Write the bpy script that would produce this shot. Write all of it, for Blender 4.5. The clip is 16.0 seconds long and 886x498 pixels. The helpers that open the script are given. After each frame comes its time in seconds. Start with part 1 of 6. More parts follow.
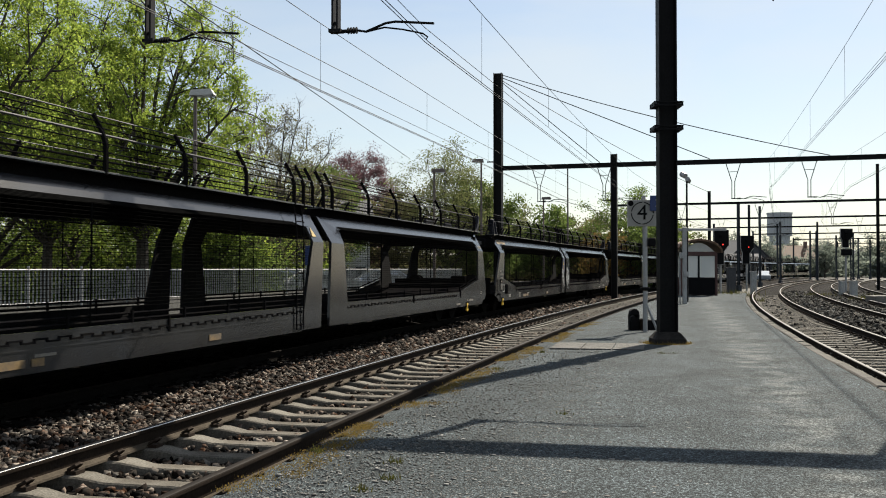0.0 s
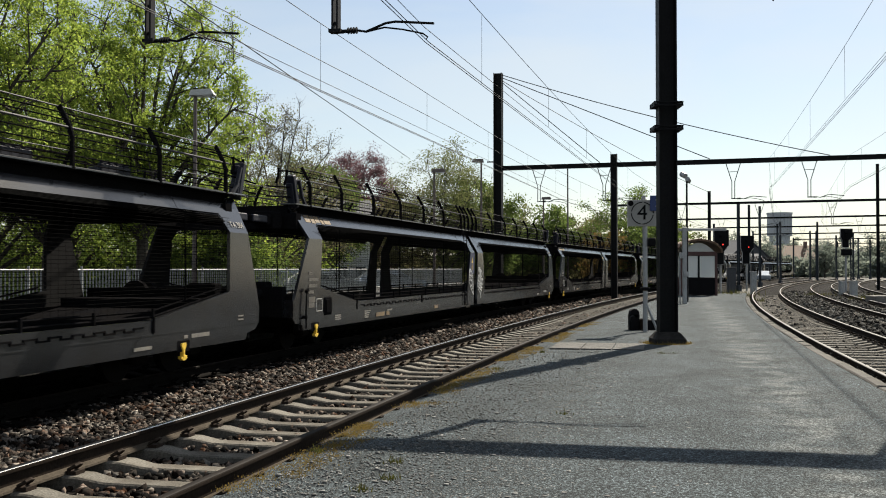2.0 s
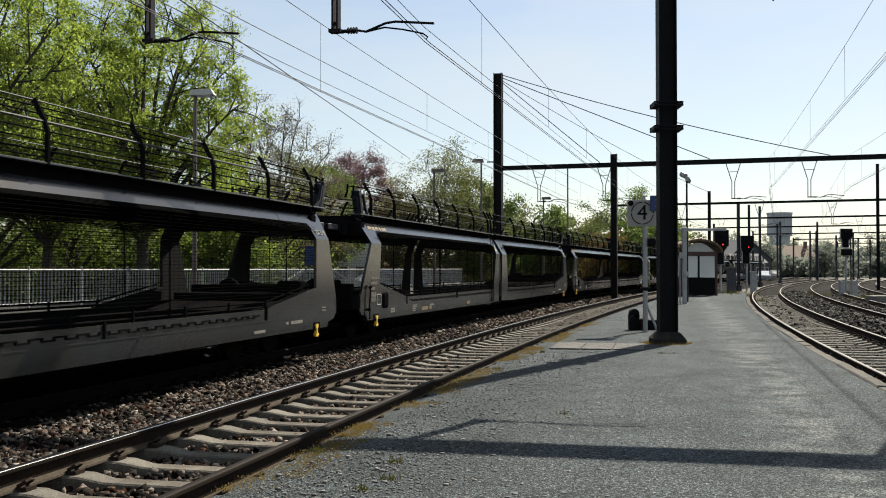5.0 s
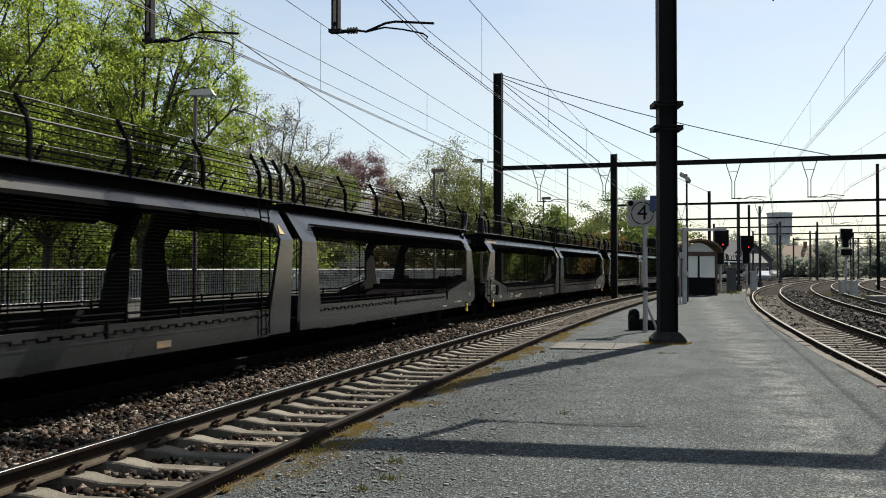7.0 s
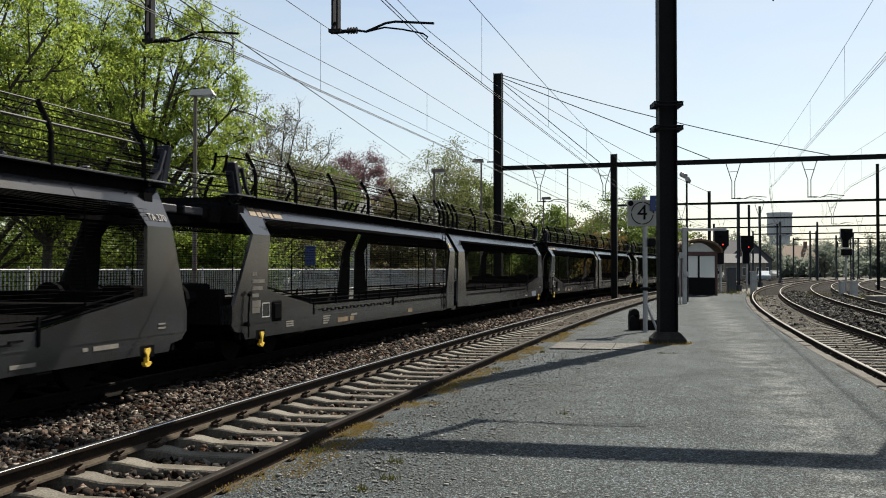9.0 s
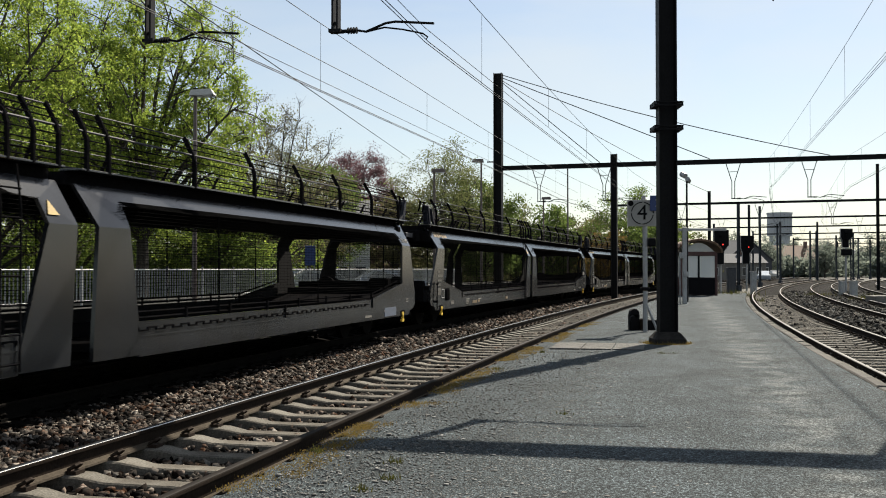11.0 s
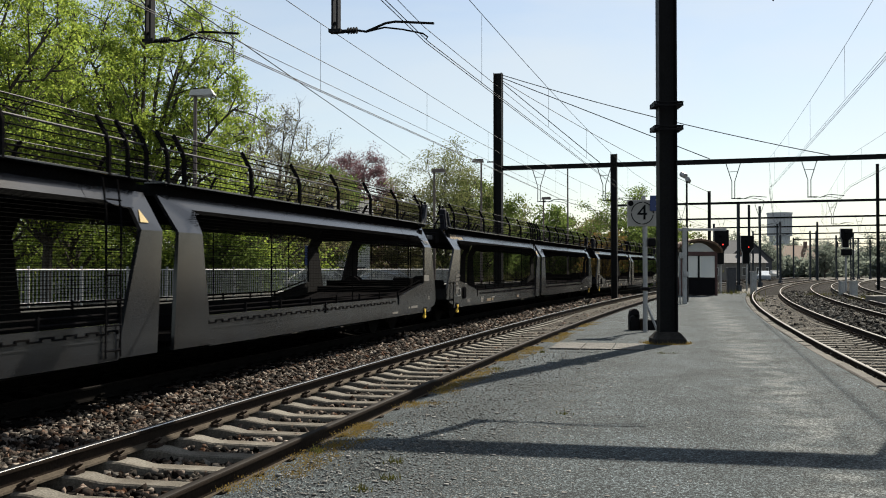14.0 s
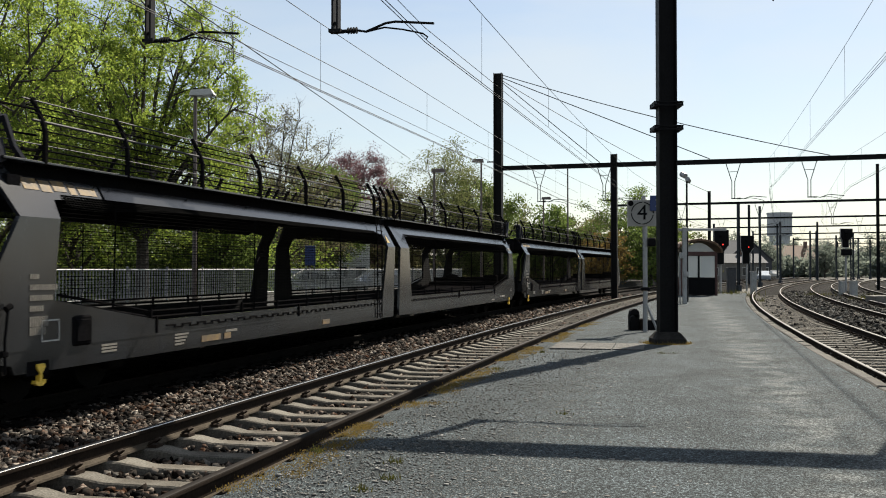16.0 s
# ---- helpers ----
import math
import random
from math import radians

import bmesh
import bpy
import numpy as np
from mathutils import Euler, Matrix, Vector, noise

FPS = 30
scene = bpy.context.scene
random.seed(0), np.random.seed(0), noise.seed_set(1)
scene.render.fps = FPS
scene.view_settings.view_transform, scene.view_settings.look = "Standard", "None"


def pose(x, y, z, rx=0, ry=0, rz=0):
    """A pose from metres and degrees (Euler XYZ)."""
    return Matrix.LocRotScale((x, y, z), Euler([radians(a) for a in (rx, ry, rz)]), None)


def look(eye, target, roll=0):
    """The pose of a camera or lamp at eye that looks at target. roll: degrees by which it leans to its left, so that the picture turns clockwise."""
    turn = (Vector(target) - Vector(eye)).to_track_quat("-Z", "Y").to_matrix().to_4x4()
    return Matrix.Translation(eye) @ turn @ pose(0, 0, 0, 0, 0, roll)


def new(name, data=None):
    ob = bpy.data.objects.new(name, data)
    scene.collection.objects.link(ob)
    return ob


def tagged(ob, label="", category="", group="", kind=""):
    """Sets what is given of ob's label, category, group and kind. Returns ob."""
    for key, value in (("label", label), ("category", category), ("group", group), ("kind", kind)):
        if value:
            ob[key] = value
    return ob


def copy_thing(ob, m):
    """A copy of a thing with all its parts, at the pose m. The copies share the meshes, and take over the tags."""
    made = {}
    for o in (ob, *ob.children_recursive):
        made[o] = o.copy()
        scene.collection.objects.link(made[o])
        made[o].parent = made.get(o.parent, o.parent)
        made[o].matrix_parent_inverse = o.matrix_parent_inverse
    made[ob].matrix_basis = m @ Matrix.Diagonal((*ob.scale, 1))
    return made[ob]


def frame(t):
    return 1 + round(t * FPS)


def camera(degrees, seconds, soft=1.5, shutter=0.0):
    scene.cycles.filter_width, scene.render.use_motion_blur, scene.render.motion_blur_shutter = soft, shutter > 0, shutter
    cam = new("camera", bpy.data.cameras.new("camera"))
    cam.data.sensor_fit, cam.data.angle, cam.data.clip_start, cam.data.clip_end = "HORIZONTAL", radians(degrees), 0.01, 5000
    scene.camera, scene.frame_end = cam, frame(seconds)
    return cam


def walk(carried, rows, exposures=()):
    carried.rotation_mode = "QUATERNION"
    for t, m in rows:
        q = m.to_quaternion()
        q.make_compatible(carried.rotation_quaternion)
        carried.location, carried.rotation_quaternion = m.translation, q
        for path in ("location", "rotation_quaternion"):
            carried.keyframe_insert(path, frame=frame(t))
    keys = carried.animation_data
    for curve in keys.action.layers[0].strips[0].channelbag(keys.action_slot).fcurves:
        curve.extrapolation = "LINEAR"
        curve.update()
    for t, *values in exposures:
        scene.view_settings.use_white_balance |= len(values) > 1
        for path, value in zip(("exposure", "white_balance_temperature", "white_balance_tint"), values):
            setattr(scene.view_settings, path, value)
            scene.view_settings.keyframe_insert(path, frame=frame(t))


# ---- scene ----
cam = camera(47.0, 16.0, soft=1.0, shutter=0.1)
EYE = (0.0, 0.0, 1.41)
walk(cam, [(0.0, pose(*EYE, 91.112, 0, 0)), (16.0, pose(*EYE, 91.112, 0, 0))],
     exposures=((0.0, 1.14, 6720, 9), (16.0, 1.14, 6720, 9)))

# ---- light ----
SUN_AZ = radians(31.0)   # clockwise from +y
SUN_EL = radians(44.3)
world = bpy.data.worlds.new("sky")
scene.world = world
world.use_nodes = True
wn = world.node_tree.nodes
sky = wn.new("ShaderNodeTexSky")
sky.sky_type = "NISHITA"
sky.sun_disc = False
sky.sun_elevation = SUN_EL
sky.sun_rotation = SUN_AZ
sky.air_density, sky.dust_density, sky.ozone_density = 1.0, 0.6, 1.8
wn["Background"].inputs["Strength"].default_value = 0.0552
# thin high haze pales the blue
haze = wn.new("ShaderNodeMix")
haze.data_type = "RGBA"
haze.inputs[7].default_value = (6.9, 7.25, 7.3, 1)
sky_at = wn.new("ShaderNodeTexCoord")
sky_map = wn.new("ShaderNodeMapping")
sky_map.inputs["Scale"].default_value = (1.2, 1.2, 4.5)
sky_map.inputs["Rotation"].default_value = (0.0, 0.5, 0.3)
wisps = wn.new("ShaderNodeTexNoise")
wisps.inputs["Scale"].default_value, wisps.inputs["Detail"].default_value, wisps.inputs["Distortion"].default_value = 2.2, 7, 0.6
thick = wn.new("ShaderNodeMapRange")
thick.inputs[1].default_value, thick.inputs[2].default_value, thick.inputs[3].default_value, thick.inputs[4].default_value = 0.35, 0.68, 0.23, 0.54
world.node_tree.links.new(sky_at.outputs["Generated"], sky_map.inputs[0])
world.node_tree.links.new(sky_map.outputs[0], wisps.inputs["Vector"])
world.node_tree.links.new(wisps.outputs[0], thick.inputs[0])
world.node_tree.links.new(thick.outputs[0], haze.inputs[0])
world.node_tree.links.new(sky.outputs[0], haze.inputs[6])
world.node_tree.links.new(haze.outputs[2], wn["Background"].inputs[0])
sun_data = bpy.data.lights.new("sun", "SUN")
sun_data.energy = 4.9
sun_data.angle = radians(0.5)
sun_data.color = (1.0, 0.93, 0.82)
sun = new("sun", sun_data)
sun_dir = Vector((math.sin(SUN_AZ) * math.cos(SUN_EL), math.cos(SUN_AZ) * math.cos(SUN_EL), math.sin(SUN_EL)))
sun.matrix_world = look(tuple(sun_dir * 60), (0, 0, 0))


# ---- materials ----
def mat(name, base, rough=0.7, metal=0.0, other=None, scale=3.0, amount=0.5, grain=60.0, bump=0.15,
        fine=0.25, spec=0.5, stretch=(1, 1, 1), random_tint=0.0, depth=0.01, island=0.0):
    """Two colours mixed by a large noise, a fine grain on top, and relief from the grain."""
    m = bpy.data.materials.new(name)
    m.use_nodes = True
    nt = m.node_tree
    n, l = nt.nodes, nt.links
    b = n["Principled BSDF"]
    b.inputs["Roughness"].default_value = rough
    b.inputs["Metallic"].default_value = metal
    b.inputs["Specular IOR Level"].default_value = spec
    tc = n.new("ShaderNodeTexCoord")
    mp = n.new("ShaderNodeMapping")
    mp.inputs["Scale"].default_value = stretch
    l.new(tc.outputs["Object"], mp.inputs[0])
    big = n.new("ShaderNodeTexNoise")
    big.inputs["Scale"].default_value = scale
    big.inputs["Detail"].default_value = 4
    l.new(mp.outputs[0], big.inputs["Vector"])
    ramp = n.new("ShaderNodeMapRange")
    ramp.inputs[1].default_value, ramp.inputs[2].default_value = 0.35, 0.65
    ramp.inputs[4].default_value = amount
    l.new(big.outputs[0], ramp.inputs[0])
    mix = n.new("ShaderNodeMix")
    mix.data_type = "RGBA"
    other = other or tuple(c * 0.65 for c in base)
    mix.inputs[6].default_value = (*base, 1)
    mix.inputs[7].default_value = (*other, 1)
    l.new(ramp.outputs[0], mix.inputs[0])
    small = n.new("ShaderNodeTexNoise")
    small.inputs["Scale"].default_value = grain
    small.inputs["Detail"].default_value = 3
    l.new(mp.outputs[0], small.inputs["Vector"])
    r2 = n.new("ShaderNodeMapRange")
    r2.inputs[1].default_value, r2.inputs[2].default_value = 0.3, 0.7
    r2.inputs[3].default_value, r2.inputs[4].default_value = 1 - fine, 1 + fine
    l.new(small.outputs[0], r2.inputs[0])
    mul = n.new("ShaderNodeVectorMath")
    mul.operation = "SCALE"
    l.new(mix.outputs[2], mul.inputs[0])
    last = r2.outputs[0]
    if random_tint or island:
        src = n.new("ShaderNodeNewGeometry").outputs["Random Per Island"] if island else n.new("ShaderNodeObjectInfo").outputs["Random"]
        amt = island or random_tint
        r3 = n.new("ShaderNodeMapRange")
        r3.inputs[3].default_value, r3.inputs[4].default_value = 1 - amt, 1 + amt
        if island > 0.8:
            # a few pale pieces among many dark ones
            pw = n.new("ShaderNodeMath")
            pw.operation = "POWER"
            pw.inputs[1].default_value = 2.4
            l.new(src, pw.inputs[0])
            src = pw.outputs[0]
            r3.inputs[4].default_value = 1 + 2.6 * amt
        l.new(src, r3.inputs[0])
        mm = n.new("ShaderNodeMath")
        mm.operation = "MULTIPLY"
        l.new(last, mm.inputs[0])
        l.new(r3.outputs[0], mm.inputs[1])
        last = mm.outputs[0]
    l.new(last, mul.inputs["Scale"])
    l.new(mul.outputs[0], b.inputs["Base Color"])
    if bump:
        bp = n.new("ShaderNodeBump")
        bp.inputs["Strength"].default_value = bump
        bp.inputs["Distance"].default_value = depth
        l.new(small.outputs[0], bp.inputs["Height"])
        l.new(bp.outputs[0], b.inputs["Normal"])
    return m


def leaf_mat(name, a, c, through_light=0.45):
    m = bpy.data.materials.new(name)
    m.use_nodes = True
    n, l = m.node_tree.nodes, m.node_tree.links
    n.remove(n["Principled BSDF"])
    g = n.new("ShaderNodeNewGeometry")
    mix = n.new("ShaderNodeMix")
    mix.data_type = "RGBA"
    mix.inputs[6].default_value, mix.inputs[7].default_value = (*a, 1), (*c, 1)
    l.new(g.outputs["Random Per Island"], mix.inputs[0])
    d = n.new("ShaderNodeBsdfDiffuse")
    t = n.new("ShaderNodeBsdfTranslucent")
    l.new(mix.outputs[2], d.inputs[0])
    l.new(mix.outputs[2], t.inputs[0])
    s = n.new("ShaderNodeMixShader")
    s.inputs[0].default_value = through_light
    l.new(d.outputs[0], s.inputs[1])
    l.new(t.outputs[0], s.inputs[2])
    l.new(s.outputs[0], n["Material Output"].inputs[0])
    return m


def glow_mat(name, colour, strength):
    m = bpy.data.materials.new(name)
    m.use_nodes = True
    b = m.node_tree.nodes["Principled BSDF"]
    b.inputs["Base Color"].default_value = (*colour, 1)
    b.inputs["Emission Color"].default_value = (*colour, 1)
    b.inputs["Emission Strength"].default_value = strength
    return m


def glass_mat(name, tint, rough=0.02, alpha=0.25):
    m = bpy.data.materials.new(name)
    m.use_nodes = True
    n, l = m.node_tree.nodes, m.node_tree.links
    b = n["Principled BSDF"]
    b.inputs["Base Color"].default_value = (*tint, 1)
    b.inputs["Roughness"].default_value = rough
    b.inputs["Alpha"].default_value = alpha
    return m


# bed near-black: shade under the train and between stones is in the colour
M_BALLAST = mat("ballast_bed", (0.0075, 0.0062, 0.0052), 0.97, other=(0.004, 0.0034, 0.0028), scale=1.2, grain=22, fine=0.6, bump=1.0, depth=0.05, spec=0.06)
M_DARKPAVE = mat("dark_old_asphalt", (0.0292, 0.0292, 0.0281), 0.92, other=(0.0186, 0.0191, 0.0175), scale=0.8, grain=50, fine=0.7, bump=0.6, spec=0.12)
M_GRIT = mat("pale_grit", (0.119, 0.118, 0.112), 0.9, other=(0.0758, 0.0736, 0.0696), scale=2, grain=40, island=0.5)
M_STONE = mat("ballast_stone", (0.074, 0.068, 0.06), 0.95, other=(0.024, 0.0105, 0.005), scale=7, amount=1.0, grain=40, fine=0.3, bump=0.3, spec=0.06, island=0.93)
M_STONE_GREY = mat("grey_ballast_stone", (0.0347, 0.0347, 0.0329), 0.95, other=(0.0124, 0.0118, 0.0105), scale=5, amount=0.8, grain=40, fine=0.3, bump=0.3, spec=0.06, island=0.93)
M_EARTH = mat("earth", (0.0504, 0.0451, 0.0371), 0.95, other=(0.0345, 0.0371, 0.0239), scale=0.15, grain=8, fine=0.5, bump=0.6, depth=0.04)
M_PLATFORM = mat("platform_asphalt", (0.0437, 0.0538, 0.0587), 0.92, other=(0.0268, 0.0331, 0.0352), scale=0.9, amount=0.9, grain=60, fine=0.8, bump=1.0, depth=0.018, spec=0.12)


def worn_path(m, a, b, half, colour):
    """A pale trodden strip along the line x = a + b y, broken up by noise."""
    n, l = m.node_tree.nodes, m.node_tree.links
    bsdf = n["Principled BSDF"]
    src = bsdf.inputs["Base Color"].links[0].from_socket
    tc = n.new("ShaderNodeTexCoord")
    sep = n.new("ShaderNodeSeparateXYZ")
    l.new(tc.outputs["Object"], sep.inputs[0])
    k = n.new("ShaderNodeMath")
    k.operation = "MULTIPLY_ADD"
    k.inputs[1].default_value, k.inputs[2].default_value = -b, -a
    l.new(sep.outputs[1], k.inputs[0])
    d = n.new("ShaderNodeMath")
    l.new(sep.outputs[0], d.inputs[0])
    l.new(k.outputs[0], d.inputs[1])
    ab = n.new("ShaderNodeMath")
    ab.operation = "ABSOLUTE"
    l.new(d.outputs[0], ab.inputs[0])
    r = n.new("ShaderNodeMapRange")
    r.inputs[1].default_value, r.inputs[2].default_value, r.inputs[3].default_value, r.inputs[4].default_value = half * 0.2, half, 1.0, 0.0
    l.new(ab.outputs[0], r.inputs[0])
    nz = n.new("ShaderNodeTexNoise")
    nz.inputs["Scale"].default_value, nz.inputs["Detail"].default_value = 2.2, 6
    l.new(tc.outputs["Object"], nz.inputs["Vector"])
    r2 = n.new("ShaderNodeMapRange")
    r2.inputs[1].default_value, r2.inputs[2].default_value = 0.42, 0.62
    l.new(nz.outputs[0], r2.inputs[0])
    f = n.new("ShaderNodeMath")
    f.operation = "MULTIPLY"
    l.new(r.outputs[0], f.inputs[0])
    l.new(r2.outputs[0], f.inputs[1])
    mix = n.new("ShaderNodeMix")
    mix.data_type = "RGBA"
    mix.inputs[7].default_value = (*colour, 1)
    l.new(f.outputs[0], mix.inputs[0])
    l.new(src, mix.inputs[6])
    l.new(mix.outputs[2], bsdf.inputs["Base Color"])


def speckle(m, scale, low, high, power=1.6):
    """Every grain of grit takes its own shade, with relief of the same size."""
    n, l = m.node_tree.nodes, m.node_tree.links
    bsdf = n["Principled BSDF"]
    src = bsdf.inputs["Base Color"].links[0].from_socket
    tc = n.new("ShaderNodeTexCoord")
    total = None
    for sc in (scale, scale * 0.42):
        vo = n.new("ShaderNodeTexVoronoi")
        vo.inputs["Scale"].default_value = sc
        l.new(tc.outputs["Object"], vo.inputs["Vector"])
        sep = n.new("ShaderNodeSeparateColor")
        l.new(vo.outputs["Color"], sep.inputs[0])
        pw = n.new("ShaderNodeMath")
        pw.operation = "POWER"
        pw.inputs[1].default_value = power
        l.new(sep.outputs[0], pw.inputs[0])
        r = n.new("ShaderNodeMapRange")
        r.inputs[3].default_value, r.inputs[4].default_value = low, high
        l.new(pw.outputs[0], r.inputs[0])
        if total is None:
            total = r.outputs[0]
        else:
            mm = n.new("ShaderNodeMath")
            mm.operation = "MULTIPLY"
            l.new(total, mm.inputs[0])
            l.new(r.outputs[0], mm.inputs[1])
            total = mm.outputs[0]
    mul = n.new("ShaderNodeVectorMath")
    mul.operation = "SCALE"
    l.new(src, mul.inputs[0])
    l.new(total, mul.inputs["Scale"])
    l.new(mul.outputs[0], bsdf.inputs["Base Color"])


worn_path(M_PLATFORM, 1.2, 0.232, 0.66, (0.088, 0.096, 0.096))
speckle(M_PLATFORM, 165, 0.33, 2.15)
speckle(M_DARKPAVE, 185, 0.5, 1.85)
M_KERB = mat("kerb_concrete", (0.0876, 0.0823, 0.0732), 0.9, other=(0.0531, 0.0488, 0.0435), scale=3, grain=50, fine=0.3, bump=0.4, random_tint=0.22, spec=0.12)
M_FOOT = mat("dark_concrete_foot", (0.03, 0.028, 0.026), 0.9, other=(0.016, 0.015, 0.014), scale=5, amount=0.9, grain=50, fine=0.35, bump=0.5, spec=0.1)
M_CONCRETE = mat("concrete", (0.17, 0.16, 0.145), 0.9, other=(0.10, 0.095, 0.085), scale=2, grain=60, fine=0.2, bump=0.3, spec=0.12)
M_SLEEPER = mat("sleeper_concrete", (0.131, 0.122, 0.104), 0.88, other=(0.0689, 0.0588, 0.047), scale=4, amount=0.8, grain=60, fine=0.35, bump=0.5, random_tint=0.15, spec=0.12)
M_RUST = mat("rusty_rail", (0.017, 0.0115, 0.008), 0.85, other=(0.01, 0.0075, 0.006), scale=5, grain=40, fine=0.35, bump=0.3, spec=0.06)
M_HEAD = mat("polished_rail_head", (0.38, 0.375, 0.365), 0.2, metal=1.0, other=(0.26, 0.25, 0.235), scale=6, grain=30, fine=0.15, bump=0.03)
# coloured dark for under-train shade, and for the reflection missing on track 1
M_DULLHEAD = mat("dull_brown_rail_head", (0.012, 0.009, 0.007), 0.7, other=(0.008, 0.0065, 0.005), scale=6, grain=30, fine=0.2, bump=0.05, spec=0.06)
M_GREYHEAD = mat("worn_grey_rail_head", (0.06, 0.055, 0.05), 0.7, metal=0.2, other=(0.035, 0.03, 0.026), scale=6, grain=30, fine=0.15, bump=0.03)
M_CLIP = mat("clip_iron", (0.028, 0.020, 0.015), 0.8, grain=50, spec=0.06)
M_DUSTY = mat("dust_covered_rail_foot", (0.058, 0.048, 0.036), 0.9, other=(0.026, 0.02, 0.015), scale=4, grain=50, fine=0.3, bump=0.3, spec=0.05)
M_WAGON = mat("wagon_grey_paint", (0.0165, 0.0182, 0.0215), 0.17, other=(0.0115, 0.0108, 0.0102), scale=1.3, amount=0.7, grain=25, fine=0.16, bump=0.02, spec=0.5, random_tint=0.12, stretch=(1.6, 1.6, 0.5))
# darker copy of the wagon paint, with the interior's shade in its colour
M_WINNER = mat("shaded_inner_side", (0.009, 0.009, 0.0095), 0.85, other=(0.006, 0.006, 0.006), scale=1.5, grain=25, fine=0.2, bump=0.08, spec=0.05)
M_WDARK = mat("wagon_dark_steel", (0.007, 0.007, 0.008), 0.85, other=(0.009, 0.008, 0.007), scale=2, grain=30, fine=0.3, bump=0.1, spec=0.0)
M_WBLUE = mat("ramp_blue_grey", (0.014, 0.015, 0.023), 0.55, other=(0.01, 0.011, 0.015), scale=3, grain=30, spec=0.15)
M_NET = mat("black_net_wire", (0.006, 0.006, 0.006), 0.9, grain=30, bump=0, spec=0.0)
M_TUBE = mat("galvanised_tube", (0.045, 0.045, 0.048), 0.6, other=(0.03, 0.03, 0.03), grain=40, fine=0.15, bump=0.05, spec=0.08)
M_YELLOW = mat("yellow_paint", (0.75, 0.50, 0.05), 0.5, other=(0.55, 0.36, 0.06), scale=8, grain=40)
M_ORANGE = mat("worn_orange_paint", (0.34, 0.19, 0.05), 0.7, other=(0.10, 0.08, 0.06), scale=6, amount=0.9, grain=40)
M_DULLORANGE = mat("dull_orange_stencil", (0.18, 0.112, 0.0375), 0.75, other=(0.0675, 0.0525, 0.0375), scale=9, amount=0.9, grain=40)
M_DULLYELLOW = mat("faded_yellow_paint", (0.34, 0.23, 0.05), 0.7, other=(0.2, 0.14, 0.05), scale=8, grain=40)
M_SPRAY = mat("white_spray_paint", (0.62, 0.62, 0.61), 0.7, other=(0.45, 0.45, 0.44), scale=9, grain=40, bump=0)
M_NAVY = mat("dark_blue_paint", (0.022, 0.027, 0.065), 0.5, other=(0.018, 0.021, 0.045), scale=3, grain=30, spec=0.3)
M_WHITE = mat("white_lettering", (0.38, 0.38, 0.365), 0.7, other=(0.22, 0.22, 0.21), scale=9, grain=40, bump=0)
M_MAST = mat("dark_painted_mast", (0.0065, 0.00683, 0.0078), 0.55, other=(0.0117, 0.0111, 0.0111), scale=2, grain=30, fine=0.25, bump=0.1, spec=0.1)
# far masts: the distance haze is put into a lighter blue-grey colour
M_FARMAST = mat("hazed_grey_mast", (0.045, 0.052, 0.06), 0.7, other=(0.035, 0.04, 0.046), scale=2, grain=30, spec=0.1)
M_GALV = mat("galvanised_steel", (0.30, 0.305, 0.31), 0.5, metal=0.35, other=(0.22, 0.22, 0.22), scale=3, grain=40, fine=0.15, bump=0.08)
M_WIRE = mat("wire", (0.045, 0.047, 0.05), 0.7, grain=30, bump=0, spec=0.15)
M_BLACK = mat("black_signal_plate", (0.006, 0.006, 0.007), 0.8, grain=40, fine=0.2, bump=0.05, spec=0.1)
M_SIGN = mat("white_sign_plate", (0.48, 0.48, 0.46), 0.6, other=(0.38, 0.38, 0.36), scale=4, grain=30, fine=0.06, bump=0.02)
M_BLUE = mat("blue_sign", (0.009, 0.03, 0.125), 0.45, other=(0.008, 0.026, 0.1), grain=30, fine=0.08, bump=0.02)
M_RED = mat("dark_red_frame", (0.055, 0.016, 0.014), 0.5, other=(0.04, 0.014, 0.012), scale=4, grain=30)
M_TILE = mat("brown_roof_tiles", (0.1342, 0.0793, 0.0488), 0.8, other=(0.0854, 0.0549, 0.0366), scale=6, grain=30, fine=0.4, bump=0.5)
M_BARK = mat("bark", (0.05, 0.042, 0.034), 0.95, other=(0.03, 0.026, 0.021), scale=4, grain=18, fine=0.5, bump=0.6, depth=0.03)
M_LEAF = leaf_mat("spring_leaves", (0.262, 0.325, 0.058), (0.118, 0.18, 0.037), 0.68)
M_LEAF_B = leaf_mat("mid_green_leaves", (0.135, 0.18, 0.0495), (0.0675, 0.104, 0.0306), 0.6)
# white plate greyed: the shade on its backlit face is in the colour
M_PLATE = mat("backlit_sign_plate", (0.27, 0.262, 0.245), 0.6, other=(0.21, 0.205, 0.19), scale=4, grain=30, fine=0.08, bump=0.02)
M_STENCIL = mat("tan_stencil_paint", (0.151, 0.14, 0.119), 0.7, other=(0.0864, 0.0792, 0.0684), scale=9, grain=40, bump=0)
M_LEAF_Y = leaf_mat("young_yellow_leaves", (0.158, 0.171, 0.072), (0.09, 0.106, 0.0432), 0.6)
# purple lightened, with the haze before the far beech in its colour
M_LEAF_P = leaf_mat("purple_leaves", (0.171, 0.0945, 0.104), (0.09, 0.054, 0.0612), 0.45)
M_LEAF_D = leaf_mat("pale_bud_leaves", (0.156, 0.145, 0.0725), (0.0949, 0.0949, 0.0446), 0.55)
M_LEAF_O = leaf_mat("orange_young_leaves", (0.171, 0.113, 0.036), (0.108, 0.081, 0.0315), 0.5)
